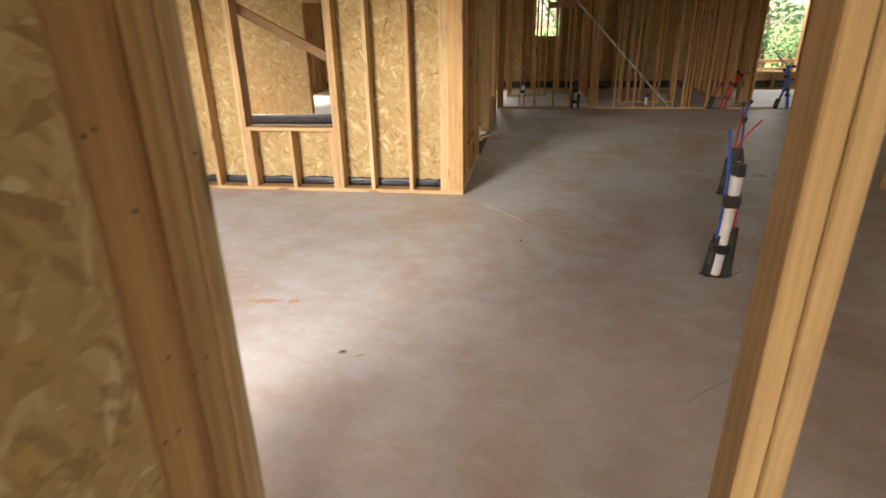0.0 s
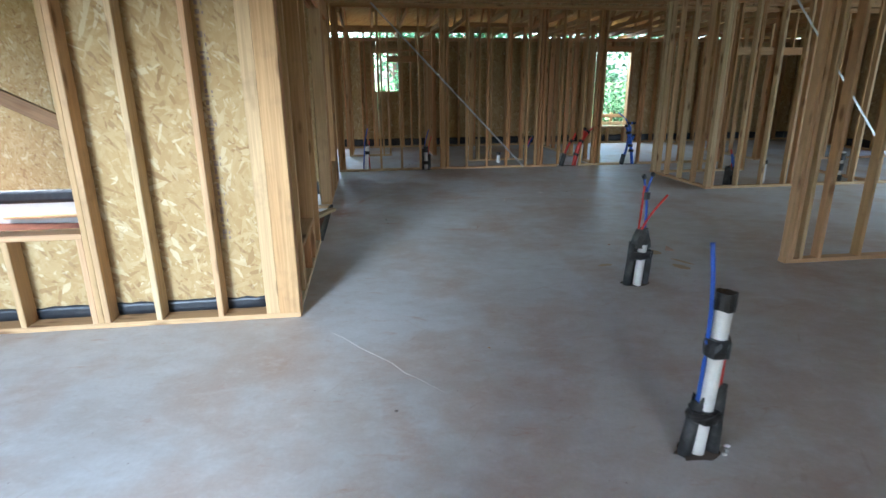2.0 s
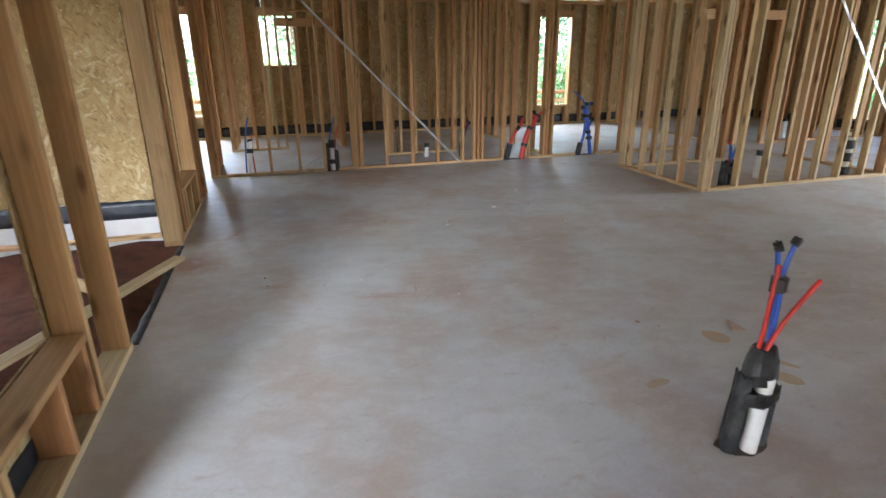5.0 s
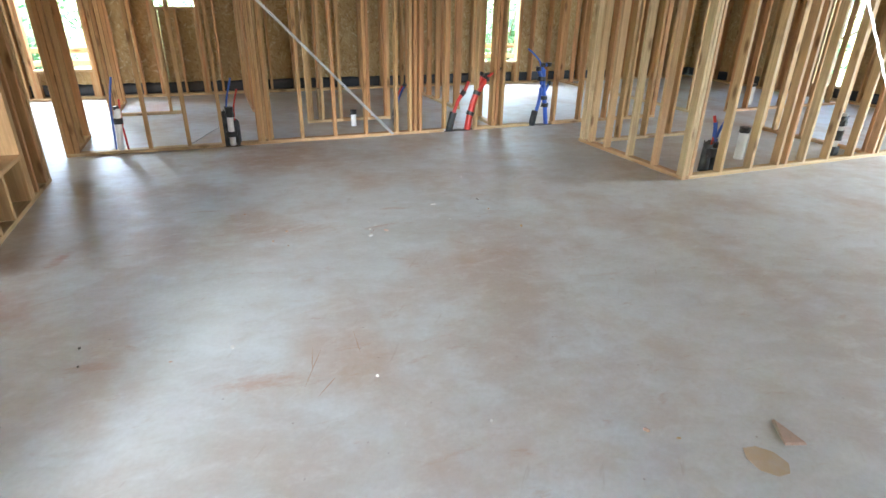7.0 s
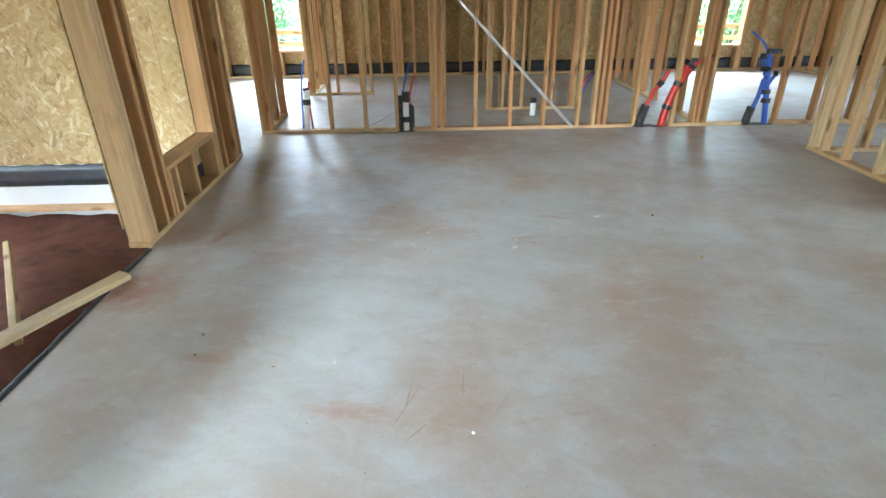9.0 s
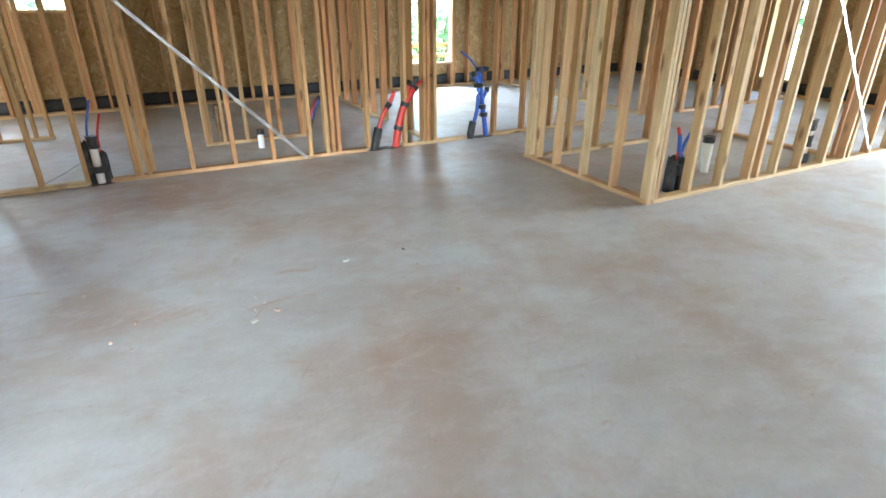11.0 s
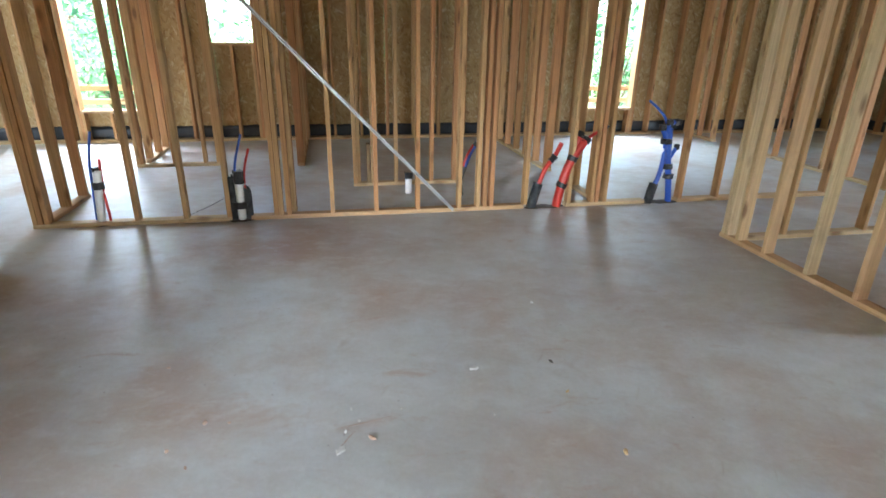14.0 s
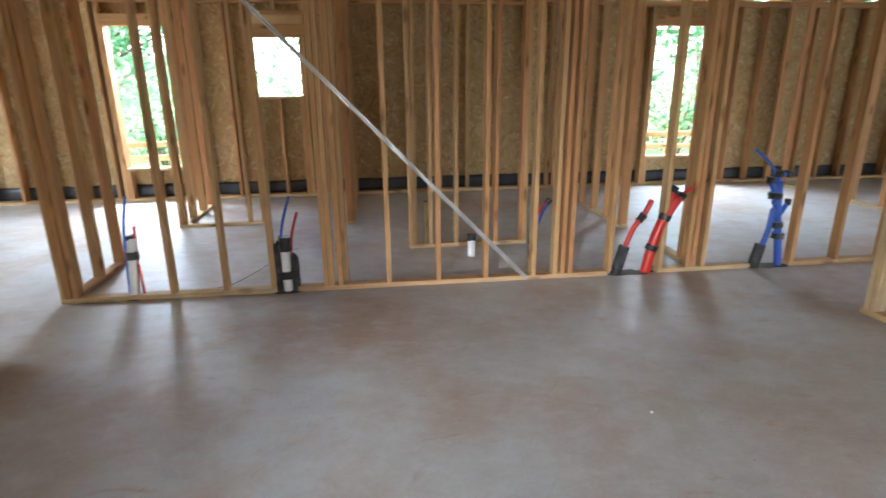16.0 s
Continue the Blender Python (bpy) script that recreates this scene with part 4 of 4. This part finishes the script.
pipe(g, [(-0.03, 0.0, 0.3), (-0.01, 0.0, 0.5), (0.06, 0.0, 0.74)], 0.010, BLUE, "blue_tube")
pipe(g, [(0.05, 0.0, 0.2), (0.055, 0.0, 0.42), (0.11, 0.0, 0.62)], 0.010, RED, "red_tube")
pit(g, 0.12, 4)

g = empty("pipe_riser", "leaning bundle of red tubes bound with black tape", "pipes", "pipe risers", "", (4.36, 11.93, 0))
pipe(g, [(-0.13, 0.0, 0.0), (-0.07, 0, 0.24)], 0.045, FOAM, "foam_sleeve")
pipe(g, [(-0.075, 0.0, 0.2), (-0.01, 0, 0.38), (0.075, 0.0, 0.50), (0.13, 0.0, 0.62)], 0.022, RED, "red_tube")
part("tape_band", ring_bm((0.055, 0, 0.475), 0.032, 0.07, (0, 38, 0), 0.1, 17), TAPE, g)
pipe(g, [(0.13, 0.0, 0.0), (0.17, 0, 0.22), (0.24, 0, 0.44), (0.36, 0.0, 0.64)], 0.042, RED, "red_tube")
for k, (bx, bz) in enumerate(((0.168, 0.215), (0.255, 0.47))):
    part("tape_band", ring_bm((bx, 0, bz), 0.05, 0.05, (0, 22, 0), 0.05, 18 + k), TAPE, g)
pipe(g, [(0.34, 0.0, 0.6), (0.42, 0, 0.68), (0.56, 0.0, 0.75)], 0.016, RED, "red_tube")
pipe(g, [(0.28, 0.0, 0.5), (0.29, 0, 0.62), (0.31, 0.0, 0.70)], 0.018, RED, "red_tube")
for k, (bx, bz, r) in enumerate(((0.31, 0.70, 0.03), (0.37, 0.645, 0.045), (0.56, 0.755, 0.02))):
    part("tape_tip", ring_bm((bx, 0, bz), r, 0.05, (0, 30, 0), 0.15, 40 + k), TAPE, g)
pit(g, 0.2, 5, sy=0.35)

g = empty("pipe_riser", "bundle of blue tubes bound with black tape beside a dark sleeve", "pipes", "pipe risers", "", (5.60, 11.93, 0))
pipe(g, [(-0.13, 0.0, 0.0), (-0.09, 0, 0.2)], 0.045, FOAM, "foam_sleeve")
pipe(g, [(-0.09, 0.0, 0.15), (-0.04, 0, 0.33), (-0.03, 0.0, 0.60), (-0.09, 0.0, 0.74)], 0.024, BLUE, "blue_tube")
pipe(g, [(0.10, 0.0, 0.0), (0.06, 0, 0.25), (0.01, 0, 0.5), (-0.01, 0.0, 0.74)], 0.031, BLUE, "blue_tube")
pipe(g, [(0.02, 0.0, 0.5), (-0.06, 0.0, 0.80), (-0.16, 0.0, 0.92), (-0.27, 0.0, 1.0)], 0.012, BLUE, "blue_tube")
pipe(g, [(0.02, 0.0, 0.42), (0.09, 0.0, 0.55)], 0.02, BLUE, "blue_tube")
pipe(g, [(-0.01, 0.0, 0.7), (-0.03, 0.0, 0.78), (0.06, 0.0, 0.80)], 0.024, BLUE, "blue_tube")
for k, (bx, bz, r) in enumerate(((0.055, 0.27, 0.05), (0.02, 0.37, 0.055), (-0.03, 0.62, 0.055), (-0.09, 0.75, 0.035), (-0.03, 0.80, 0.04), (0.06, 0.80, 0.04), (0.095, 0.56, 0.025))):
    part("tape_band", ring_bm((bx, 0, bz), r, 0.05, (0, 0, 0), 0.12, 50 + k), TAPE, g)
pit(g, 0.2, 6, sy=0.35)

g = empty("pipe_riser", "bent dark tube with purple tip rising from the slab", "pipes", "pipe risers", "", (3.66, 12.45, 0))
pipe(g, [(0.0, 0.0, 0.0), (-0.01, 0, 0.15), (0.03, 0, 0.3)], 0.025, FOAM, "foam_sleeve")
pipe(g, [(0.02, 0.0, 0.26), (0.08, 0, 0.42), (0.14, 0, 0.52)], 0.02, BLUE, "blue_tube")
pipe(g, [(0.0, 0.0, 0.24), (0.05, 0, 0.4), (0.12, 0, 0.52)], 0.016, RED, "red_tube")
part("tape_tip", ring_bm((0.14, 0, 0.525), 0.028, 0.05, (0, 35, 0), 0.12, 60), TAPE, g)

g = empty("pipe_riser", "short white drain stub with a black cap", "pipes", "pipe risers", "", (3.14, 12.62, 0))
pipe(g, [(0, 0, 0), (0, 0, 0.16)], 0.036, PVC, "drain_pipe")
part("cap", ring_bm((0, 0, 0.18), 0.042, 0.06, bumps=0.1, seed=61), TAPE, g)

g = empty("pipe_riser", "dark sleeves with red and purple tubes inside the core wall", "pipes", "pipe risers", "", (6.06, 9.40, 0))
for k, (px, py) in enumerate(((-0.05, 0.0), (0.04, 0.03), (0.05, -0.02))):
    sleeve(g, (px, py, 0), 0.045, 0.30, (0.0, 0.0), 70 + k)
part("tape_band", ring_bm((0.0, 0, 0.2), 0.09, 0.09, bumps=0.08, seed=62, squash=0.8), TAPE, g)
pipe(g, [(0.0, 0.0, 0.25), (0.0, 0, 0.42), (-0.05, 0, 0.56)], 0.015, RED, "red_tube")
pipe(g, [(0.05, 0.0, 0.25), (0.05, 0, 0.38), (0.11, 0, 0.5)], 0.014, BLUE, "blue_tube")
pipe(g, [(0.02, 0.0, 0.25), (0.0, 0, 0.42), (-0.02, 0, 0.5)], 0.02, BLUE, "blue_tube")
g = empty("pipe_riser", "white drain stub with a dark cap behind the studs", "pipes", "pipe risers", "", (6.80, 9.66, 0))
pipe(g, [(0, 0, 0), (0, 0, 0.3)], 0.05, PVC, "drain_pipe")
part("cap", ring_bm((0, 0, 0.32), 0.055, 0.06, bumps=0.1, seed=63), TAPE, g)
g = empty("pipe_riser", "dark taped riser with pale bands in the core wall", "pipes", "pipe risers", "", (7.86, 9.35, 0))
pipe(g, [(0, 0, 0), (0.03, 0, 0.5)], 0.04, PVC, "drain_pipe")
for k, bz in enumerate((0.08, 0.26, 0.42)):
    part("tape_band", ring_bm((0.01, 0, bz), 0.06, 0.11, bumps=0.1, seed=64 + k), TAPE, g)

# loose lumber over the porch pit
def loose(label, a, b, w=0.038, d=0.089, roll=0, mat=None):
    m = between(a, b, roll)
    ob = new("loose_board", board_mesh(w, d, (Vector(b) - Vector(a)).length, mat or WOOD_PALE))
    ob.matrix_basis = m
    return tagged(ob, label, "board", "loose boards")


loose("offcut pine stud resting on the slab edge over the pit", (0.03, 8.61, 0.024), (-0.78, 6.95, 0.0), 0.089, 0.038, 0)
loose("pine stud lying across the pit", (-0.33, 8.15, -0.08), (-1.4, 9.6, -0.24), 0.038, 0.089, 0)
loose("pine form board against the footing", (-0.1, 10.86, -0.42), (-5.2, 10.86, -0.42), 0.038, 0.12, 90)
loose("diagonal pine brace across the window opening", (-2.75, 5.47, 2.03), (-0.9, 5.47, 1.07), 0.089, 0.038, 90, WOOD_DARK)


def edge_film():
    """The black film that hangs over the slab's edge at the pit."""
    rng = random.Random(9)
    bm = bmesh.new()
    rows = []
    for i in range(27):
        y = 7.2 + 1.8 * i / 26
        rows.append([bm.verts.new((x + rng.uniform(-0.008, 0.008) * (k > 0), y, z + rng.uniform(-0.008, 0.008) * (k > 1))) for k, (x, z) in enumerate(((0.012, 0.004), (-0.022, 0.006), (-0.06, -0.03), (-0.09, -0.12), (-0.13, -0.3)))])
    for r0, r1 in zip(rows, rows[1:]):
        for k in range(4):
            bm.faces.new((r0[k], r1[k], r1[k + 1], r0[k + 1]))
    ob = part("slab_edge_film", bm, FOAM, None, "", True)
    ob.modifiers.new("thickness", "SOLIDIFY").thickness = 0.003
    return tagged(ob, "black plastic film over the edge of the slab", "plastic film")


edge_film()


def porch_rail():
    root = empty("porch_railing", "weathered wooden rail on posts beyond the porch", "railing", kind="")
    for y in (7.0, 9.04, 11.1):
        board("post", root, 0.07, 0.07, 1.78, pose(-6.6, y, -0.6), GREY_WOOD)
    board("rail", root, 0.038, 0.11, 6.2, between((-6.6, 5.0, 1.12), (-6.6, 11.2, 1.12)), GREY_WOOD)


porch_rail()


def guard_rail():
    """Temporary guard rails on posts outside the far windows."""
    root = empty("guard_rail", "pale lumber guard rails on posts outside the far windows", "railing", kind="")
    for i in range(8):
        board("post", root, 0.089, 0.038, 1.3, pose(-4.3 + 2.0 * i, 17.5, -0.6), WOOD_PALE)
    for z in (0.4, 0.62):
        board("rail", root, 0.038, 0.089, 14.4, between((-4.5, 17.46, z), (9.9, 17.46, z)), WOOD_PALE)


guard_rail()


# floor marks and debris
def patch(name, label, category, x, y, rx, ry, turn, mat, seed, n=22, thick=0.002, rough=0.3):
    rng = random.Random(seed)
    bm = bmesh.new()
    rim = []
    for k in range(n):
        a = 2 * math.pi * k / n
        q = rng.uniform(1 - rough, 1 + rough)
        rim.append(bm.verts.new((rx * q * math.cos(a), ry * q * math.sin(a), thick)))
    bm.faces.new(rim)
    base = bmesh.ops.extrude_face_region(bm, geom=bm.faces[:])
    bmesh.ops.translate(bm, vec=(0, 0, -thick + 0.0005), verts=[v for v in base["geom"] if isinstance(v, bmesh.types.BMVert)])
    bmesh.ops.recalc_face_normals(bm, faces=bm.faces[:])
    ob = part(name, bm, mat, None)
    ob.matrix_basis = pose(x, y, 0, 0, 0, turn)
    return tagged(ob, label, category)


patch("paint_mark", "faded orange paint mark on the concrete", "paint mark", -0.95, 2.78, 0.10, 0.028, 5, ORANGE, 1)
patch("paint_mark", "small faded orange paint mark on the concrete", "paint mark", -0.77, 2.80, 0.04, 0.02, 8, ORANGE, 2)


def sliver(label, x, y, length, width, turn, mat, seed, h=0.006, name="debris"):
    rng = random.Random(seed)
    bm = bmesh.new()
    pts = [(-length / 2, 0), (-length * 0.2, width / 2), (length * 0.3, width * 0.35), (length / 2, -width * 0.1), (length * 0.1, -width / 2)]
    lo = [bm.verts.new((px + rng.uniform(-0.1, 0.1) * width, py, 0.0008)) for px, py in pts]
    hi = [bm.verts.new((v.co.x * 0.9, v.co.y * 0.8, h * rng.uniform(0.7, 1.3))) for v in lo]
    bm.faces.new(lo[::-1])
    bm.faces.new(hi)
    for k in range(5):
        bm.faces.new((lo[k], lo[(k + 1) % 5], hi[(k + 1) % 5], hi[k]))
    ob = part(name, bm, mat, None)
    ob.matrix_basis = pose(x, y, 0, 0, 0, turn)
    return tagged(ob, label, "debris", "floor debris")


sliver("crumpled dark scrap on the concrete", -0.29, 2.27, 0.04, 0.022, 20, DEBRIS, 3, 0.012)
sliver("brown wood splinter on the concrete", -0.19, 2.25, 0.075, 0.016, 30, CARD, 4, 0.007)
sliver("dark pebble of mortar on the concrete", -1.46, 2.27, 0.02, 0.015, 20, CARD, 5, 0.008)
def offcut():
    """A thin triangular shard of wood, lying flat with one edge up."""
    bm = bmesh.new()
    pts = ((0.0, 0.075, 0.012), (0.012, -0.075, 0.004), (-0.072, -0.045, 0.003))
    lo = [bm.verts.new((x, y, 0.0006)) for x, y, _ in pts]
    hi = [bm.verts.new((x * 0.9, y * 0.9, z + 0.004)) for x, y, z in pts]
    bm.faces.new(lo[::-1])
    bm.faces.new(hi)
    for k in range(3):
        bm.faces.new((lo[k], lo[(k + 1) % 3], hi[(k + 1) % 3], hi[k]))
    ob = part("debris", bm, SHARD, None)
    ob.matrix_basis = pose(3.383, 6.386, 0)
    return tagged(ob, "pinkish triangular wood shard on the concrete", "debris", "floor debris")


offcut()
patch("stain", "square ochre glue stain on the concrete", "stain", 3.175, 6.31, 0.068, 0.085, 20, CARD, 7, 8, rough=0.07)
patch("stain", "long ochre glue stain on the concrete", "stain", 3.29, 6.0, 0.12, 0.022, -62, CARD, 8, 10, rough=0.12)
patch("stain", "ochre glue stain on the concrete", "stain", 3.2, 5.86, 0.05, 0.085, 25, CARD, 11, 9, rough=0.12)
patch("stain", "ochre stain on the concrete", "stain", 2.56, 6.01, 0.07, 0.03, 10, CARD, 9, rough=0.16)
BITS = (
    (2.357, 8.894, 0.055, "p"), (3.016, 9.36, 0.05, "p"), (3.422, 9.357, 0.035, "d"), (3.473, 8.684, 0.035, "w"), (1.544, 9.615, 0.025, "b"),
    (1.801, 9.156, 0.03, "b"), (2.624, 9.107, 0.014, "p"), (2.409, 9.144, 0.016, "p"), (2.44, 9.06, 0.014, "p"), (2.38, 9.0, 0.02, "p"),
    (1.955, 7.309, 0.014, "p"), (2.306, 6.868, 0.012, "p"), (1.978, 6.979, 0.012, "p"), (1.364, 7.775, 0.035, "p"), (2.485, 8.946, 0.04, "b"),
    (1.093, 7.748, 0.022, "b"), (0.689, 8.011, 0.014, "d"), (0.708, 7.852, 0.016, "d"), (2.86, 6.6, 0.03, "b"), (2.95, 6.52, 0.025, "w"),
    (1.9, 9.14, 0.014, "b"), (1.69, 9.0, 0.014, "b"), (1.78, 8.9, 0.02, "b"), (3.02, 9.0, 0.012, "p"), (3.4, 9.1, 0.02, "w"), (3.55, 10.0, 0.02, "p"), (0.6, 4.0, 0.02, "d"), (1.2, 4.6, 0.02, "w"))
LOOK = {"p": ("pale chip of mortar on the concrete", CHIP), "d": ("dark crumb on the concrete", DEBRIS), "w": ("pale chip of wood on the concrete", WOOD_PALE), "b": ("brown crumb of clay on the concrete", CLAY)}
rng = random.Random(77)
for k, (x, y, l, kind) in enumerate(BITS):
    sliver(LOOK[kind][0], x, y, l, l * rng.uniform(0.3, 0.75), rng.uniform(0, 180), LOOK[kind][1], 100 + k, rng.uniform(0.004, 0.012))
for k, (x0, y0, x1, y1) in enumerate(((1.746, 7.582, 1.638, 7.343), (1.784, 7.374, 1.686, 7.269), (1.94, 7.68, 1.93, 7.52), (1.72, 7.62, 1.69, 7.45), (2.364, 9.028, 2.57, 9.066), (2.36, 8.92, 2.41, 8.99))):
    patch("stain", "thin reddish clay scratch on the concrete", "stain", (x0 + x1) / 2, (y0 + y1) / 2, math.hypot(x1 - x0, y1 - y0) / 2, 0.0024, math.degrees(math.atan2(y1 - y0, x1 - x0)), CLAY, 60 + k, 18, 0.0012, 0.45)


def floor_line(name, label, category, pts, r, mat):
    ob = part(name, tube_bm([(x, y, r * 0.6) for x, y in pts], r, 5), mat, None)
    return tagged(ob, label, category)


g = empty("pipe_riser", "white drain stub in the far rear room", "pipes", "pipe risers", "", (10.1, 12.37, 0))
pipe(g, [(0, 0, 0), (0, 0, 0.32)], 0.05, PVC, "drain_pipe")
part("cap", ring_bm((0, 0, 0.33), 0.055, 0.05, bumps=0.1, seed=66), TAPE, g)


floor_line("hairline_crack", "dark hairline crack across the concrete slab", "crack", ((1.355, 2.07), (1.5, 2.2), (1.61, 2.28), (1.74, 2.38), (1.83, 2.47), (1.93, 2.53), (2.13, 2.63), (2.22, 2.57)), 0.0011, DEBRIS)
floor_line("hairline_crack", "short hairline crack in the concrete slab", "crack", ((2.13, 2.63), (2.06, 2.73), (2.02, 2.82)), 0.001, DEBRIS)
floor_line("hairline_crack", "pale scored hairline crack across the concrete slab", "crack", ((0.24, 4.95), (0.33, 4.85), (0.41, 4.72), (0.49, 4.63), (0.6, 4.5), (0.66, 4.38), (0.72, 4.32), (0.86, 4.14)), 0.0012, CHIP)
floor_line("loose_wire", "thin dark wire lying on the rear room slab", "wire", ((0.95, 12.05), (1.11, 12.14), (1.20, 12.33), (1.28, 12.54), (1.33, 12.7), (1.5, 13.1)), 0.0022, TAPE)


def panel_stamp():
    """Grade stamps printed down the strand board: bars, as the small print cannot be read."""
    root = empty("panel_stamp", "faded printed grade stamp on the strand board", "stamp", kind="")
    rng = random.Random(9)
    z = 0.55
    while z < 2.3:
        h = rng.uniform(0.012, 0.05)
        part("ink_bar", box_bm(-0.49, -0.49 + rng.uniform(0.012, 0.03), 5.3925, 5.3945, z, z + h), INK, root)
        if rng.random() < 0.5:
            part("ink_bar", box_bm(-0.452, -0.452 + rng.uniform(0.008, 0.014), 5.3925, 5.3945, z, z + h * 0.6), INK, root)
        z += h + rng.uniform(0.006, 0.03)
    root.location = (0, 0, 0)


panel_stamp()

# ---- trees outside ----


def tree(seed, height, spread):
    """A tapered trunk with limbs, and a crown of many small leaves in loose clumps."""
    rng = random.Random(seed)
    root = empty("tree", "leafy green deciduous tree outside the house", "tree", "trees outside", "")
    pts = [(0, 0, -0.6)]
    for k in range(1, 6):
        pts.append((rng.uniform(-0.15, 0.15) * k, rng.uniform(-0.15, 0.15) * k, height * 0.8 * k / 5))
    bm = tube_bm(curve(pts, 15), 0.16, 8, True, 0.25)
    tips = []
    for k in range(9):
        z = height * (0.08 + 0.085 * k)
        a = rng.uniform(0, 2 * math.pi)
        r = spread * rng.uniform(0.6, 1.0)
        end = Vector((r * math.cos(a), r * math.sin(a), z + rng.uniform(0.2, 1.4)))
        limb = tube_bm(curve([(0, 0, z), end * 0.5 + Vector((0, 0, z * 0.5)), end], 8), 0.05, 6, True, 0.3)
        me = bpy.data.meshes.new("limb")
        limb.to_mesh(me)
        limb.free()
        bm.from_mesh(me)
        bpy.data.meshes.remove(me)
        tips += [end, end * 0.6 + Vector((0, 0, z * 0.4))]
    part("trunk", bm, BARK, root, smooth=True)
    tips += [Vector(p) for p in pts[2:]]
    verts, faces = [], []
    for tip in tips:
        for _ in range(5):
            c = tip + Vector((rng.gauss(0, 0.7), rng.gauss(0, 0.7), rng.gauss(0, 0.6)))
            for _ in range(20):
                p = c + Vector((rng.gauss(0, 0.34), rng.gauss(0, 0.34), rng.gauss(0, 0.26)))
                s = rng.uniform(0.08, 0.19)
                q = Euler((rng.uniform(-0.9, 0.9), rng.uniform(-0.9, 0.9), rng.uniform(0, 6.28))).to_matrix()
                i = len(verts)
                verts += [p + q @ Vector(o) * s for o in ((-1, 0, 0), (0, -0.45, 0.08), (1, 0, 0), (0, 0.45, 0.08))]
                faces.append((i, i + 1, i + 2, i + 3))
    me = bpy.data.meshes.new("crown")
    me.from_pydata(verts, [], faces)
    me.materials.append(LEAF)
    c = new("crown", me)
    c.parent = root
    c["kind"] = "stuff"
    return root


def shrub(seed):
    """A low shrub: forked stems and a loose mass of small leaves."""
    rng = random.Random(seed)
    root = empty("shrub", "low green leafy shrub outside the house", "shrub", "shrubs outside", "")
    bm = bmesh.new()
    verts, faces = [], []
    for k in range(8):
        a = 2 * math.pi * k / 8 + rng.uniform(-0.3, 0.3)
        end = Vector((rng.uniform(0.4, 1.1) * math.cos(a), rng.uniform(0.4, 1.1) * math.sin(a), rng.uniform(0.7, 1.9)))
        stem = tube_bm(curve([(0, 0, -0.5), end * 0.45, end], 6), 0.025, 5, True, 0.3)
        me = bpy.data.meshes.new("stem")
        stem.to_mesh(me)
        stem.free()
        bm.from_mesh(me)
        bpy.data.meshes.remove(me)
        for j in range(150):
            p = end * rng.uniform(0.25, 1.05) + Vector((rng.gauss(0, 0.28), rng.gauss(0, 0.28), rng.gauss(0, 0.25)))
            s = rng.uniform(0.05, 0.12)
            q = Euler((rng.uniform(-0.9, 0.9), rng.uniform(-0.9, 0.9), rng.uniform(0, 6.28))).to_matrix()
            i = len(verts)
            verts += [p + q @ Vector(o) * s for o in ((-1, 0, 0), (0, -0.45, 0.08), (1, 0, 0), (0, 0.45, 0.08))]
            faces.append((i, i + 1, i + 2, i + 3))
    part("trunk", bm, BARK, root, smooth=True)
    me = bpy.data.meshes.new("leaves")
    me.from_pydata(verts, [], faces)
    me.materials.append(LEAF)
    c = new("leaves", me)
    c.parent = root
    c["kind"] = "stuff"
    return root


bush = shrub(31)
rng = random.Random(33)
places = [(x + rng.uniform(-0.6, 0.6), 19.8 + rng.uniform(0, 1.8)) for x in (-9, -6, -4.2, -2.5, 1.6, 2.9, 4.3, 6.0, 7.6, 9.2, 10.9, 12.6, 14.5)]
places += [(-9.3 + rng.uniform(-1, 0.6), y) for y in (4.5, 6.2, 7.9, 9.6, 11.3, 13, 14.7, 16.5)]
for k, (x, y) in enumerate(places):
    m = pose(x, y, 0, 0, 0, rng.uniform(0, 360))
    if k == 0:
        bush.matrix_basis = m
    else:
        copy_thing(bush, m)

kinds = [tree(11, 8.0, 2.4), tree(12, 10.0, 3.0), tree(13, 6.0, 2.2)]
rng = random.Random(21)
spots = [(x + rng.uniform(-1, 1), 21.5 + rng.uniform(0, 4)) for x in (-10, -7, -4.2, 3.0, 1.6, 5.5, 8.5, 11.5, 15)]
spots += [(x + rng.uniform(-1, 1), 28 + rng.uniform(0, 4)) for x in (-12, -8.5, -5.5, 2.2, 4, 8, 12, 16)]
spots += [(-11 + rng.uniform(-2, 1), y) for y in (3, 6.0, 8.5, 11, 14, 17.5)] + [(-17 + rng.uniform(-2, 2), y) for y in (1, 5, 9, 13, 17)]
spots += [(18 + rng.uniform(-1, 2), y) for y in (5, 9, 12.5, 16)]
for k, (x, y) in enumerate(spots):
    m = pose(x, y, 0.02 * max(0, y - 17, -6 - x), 0, 0, rng.uniform(0, 360))
    if k < 3:
        kinds[k].matrix_basis = m
    else:
        copy_thing(kinds[k % 3], m)
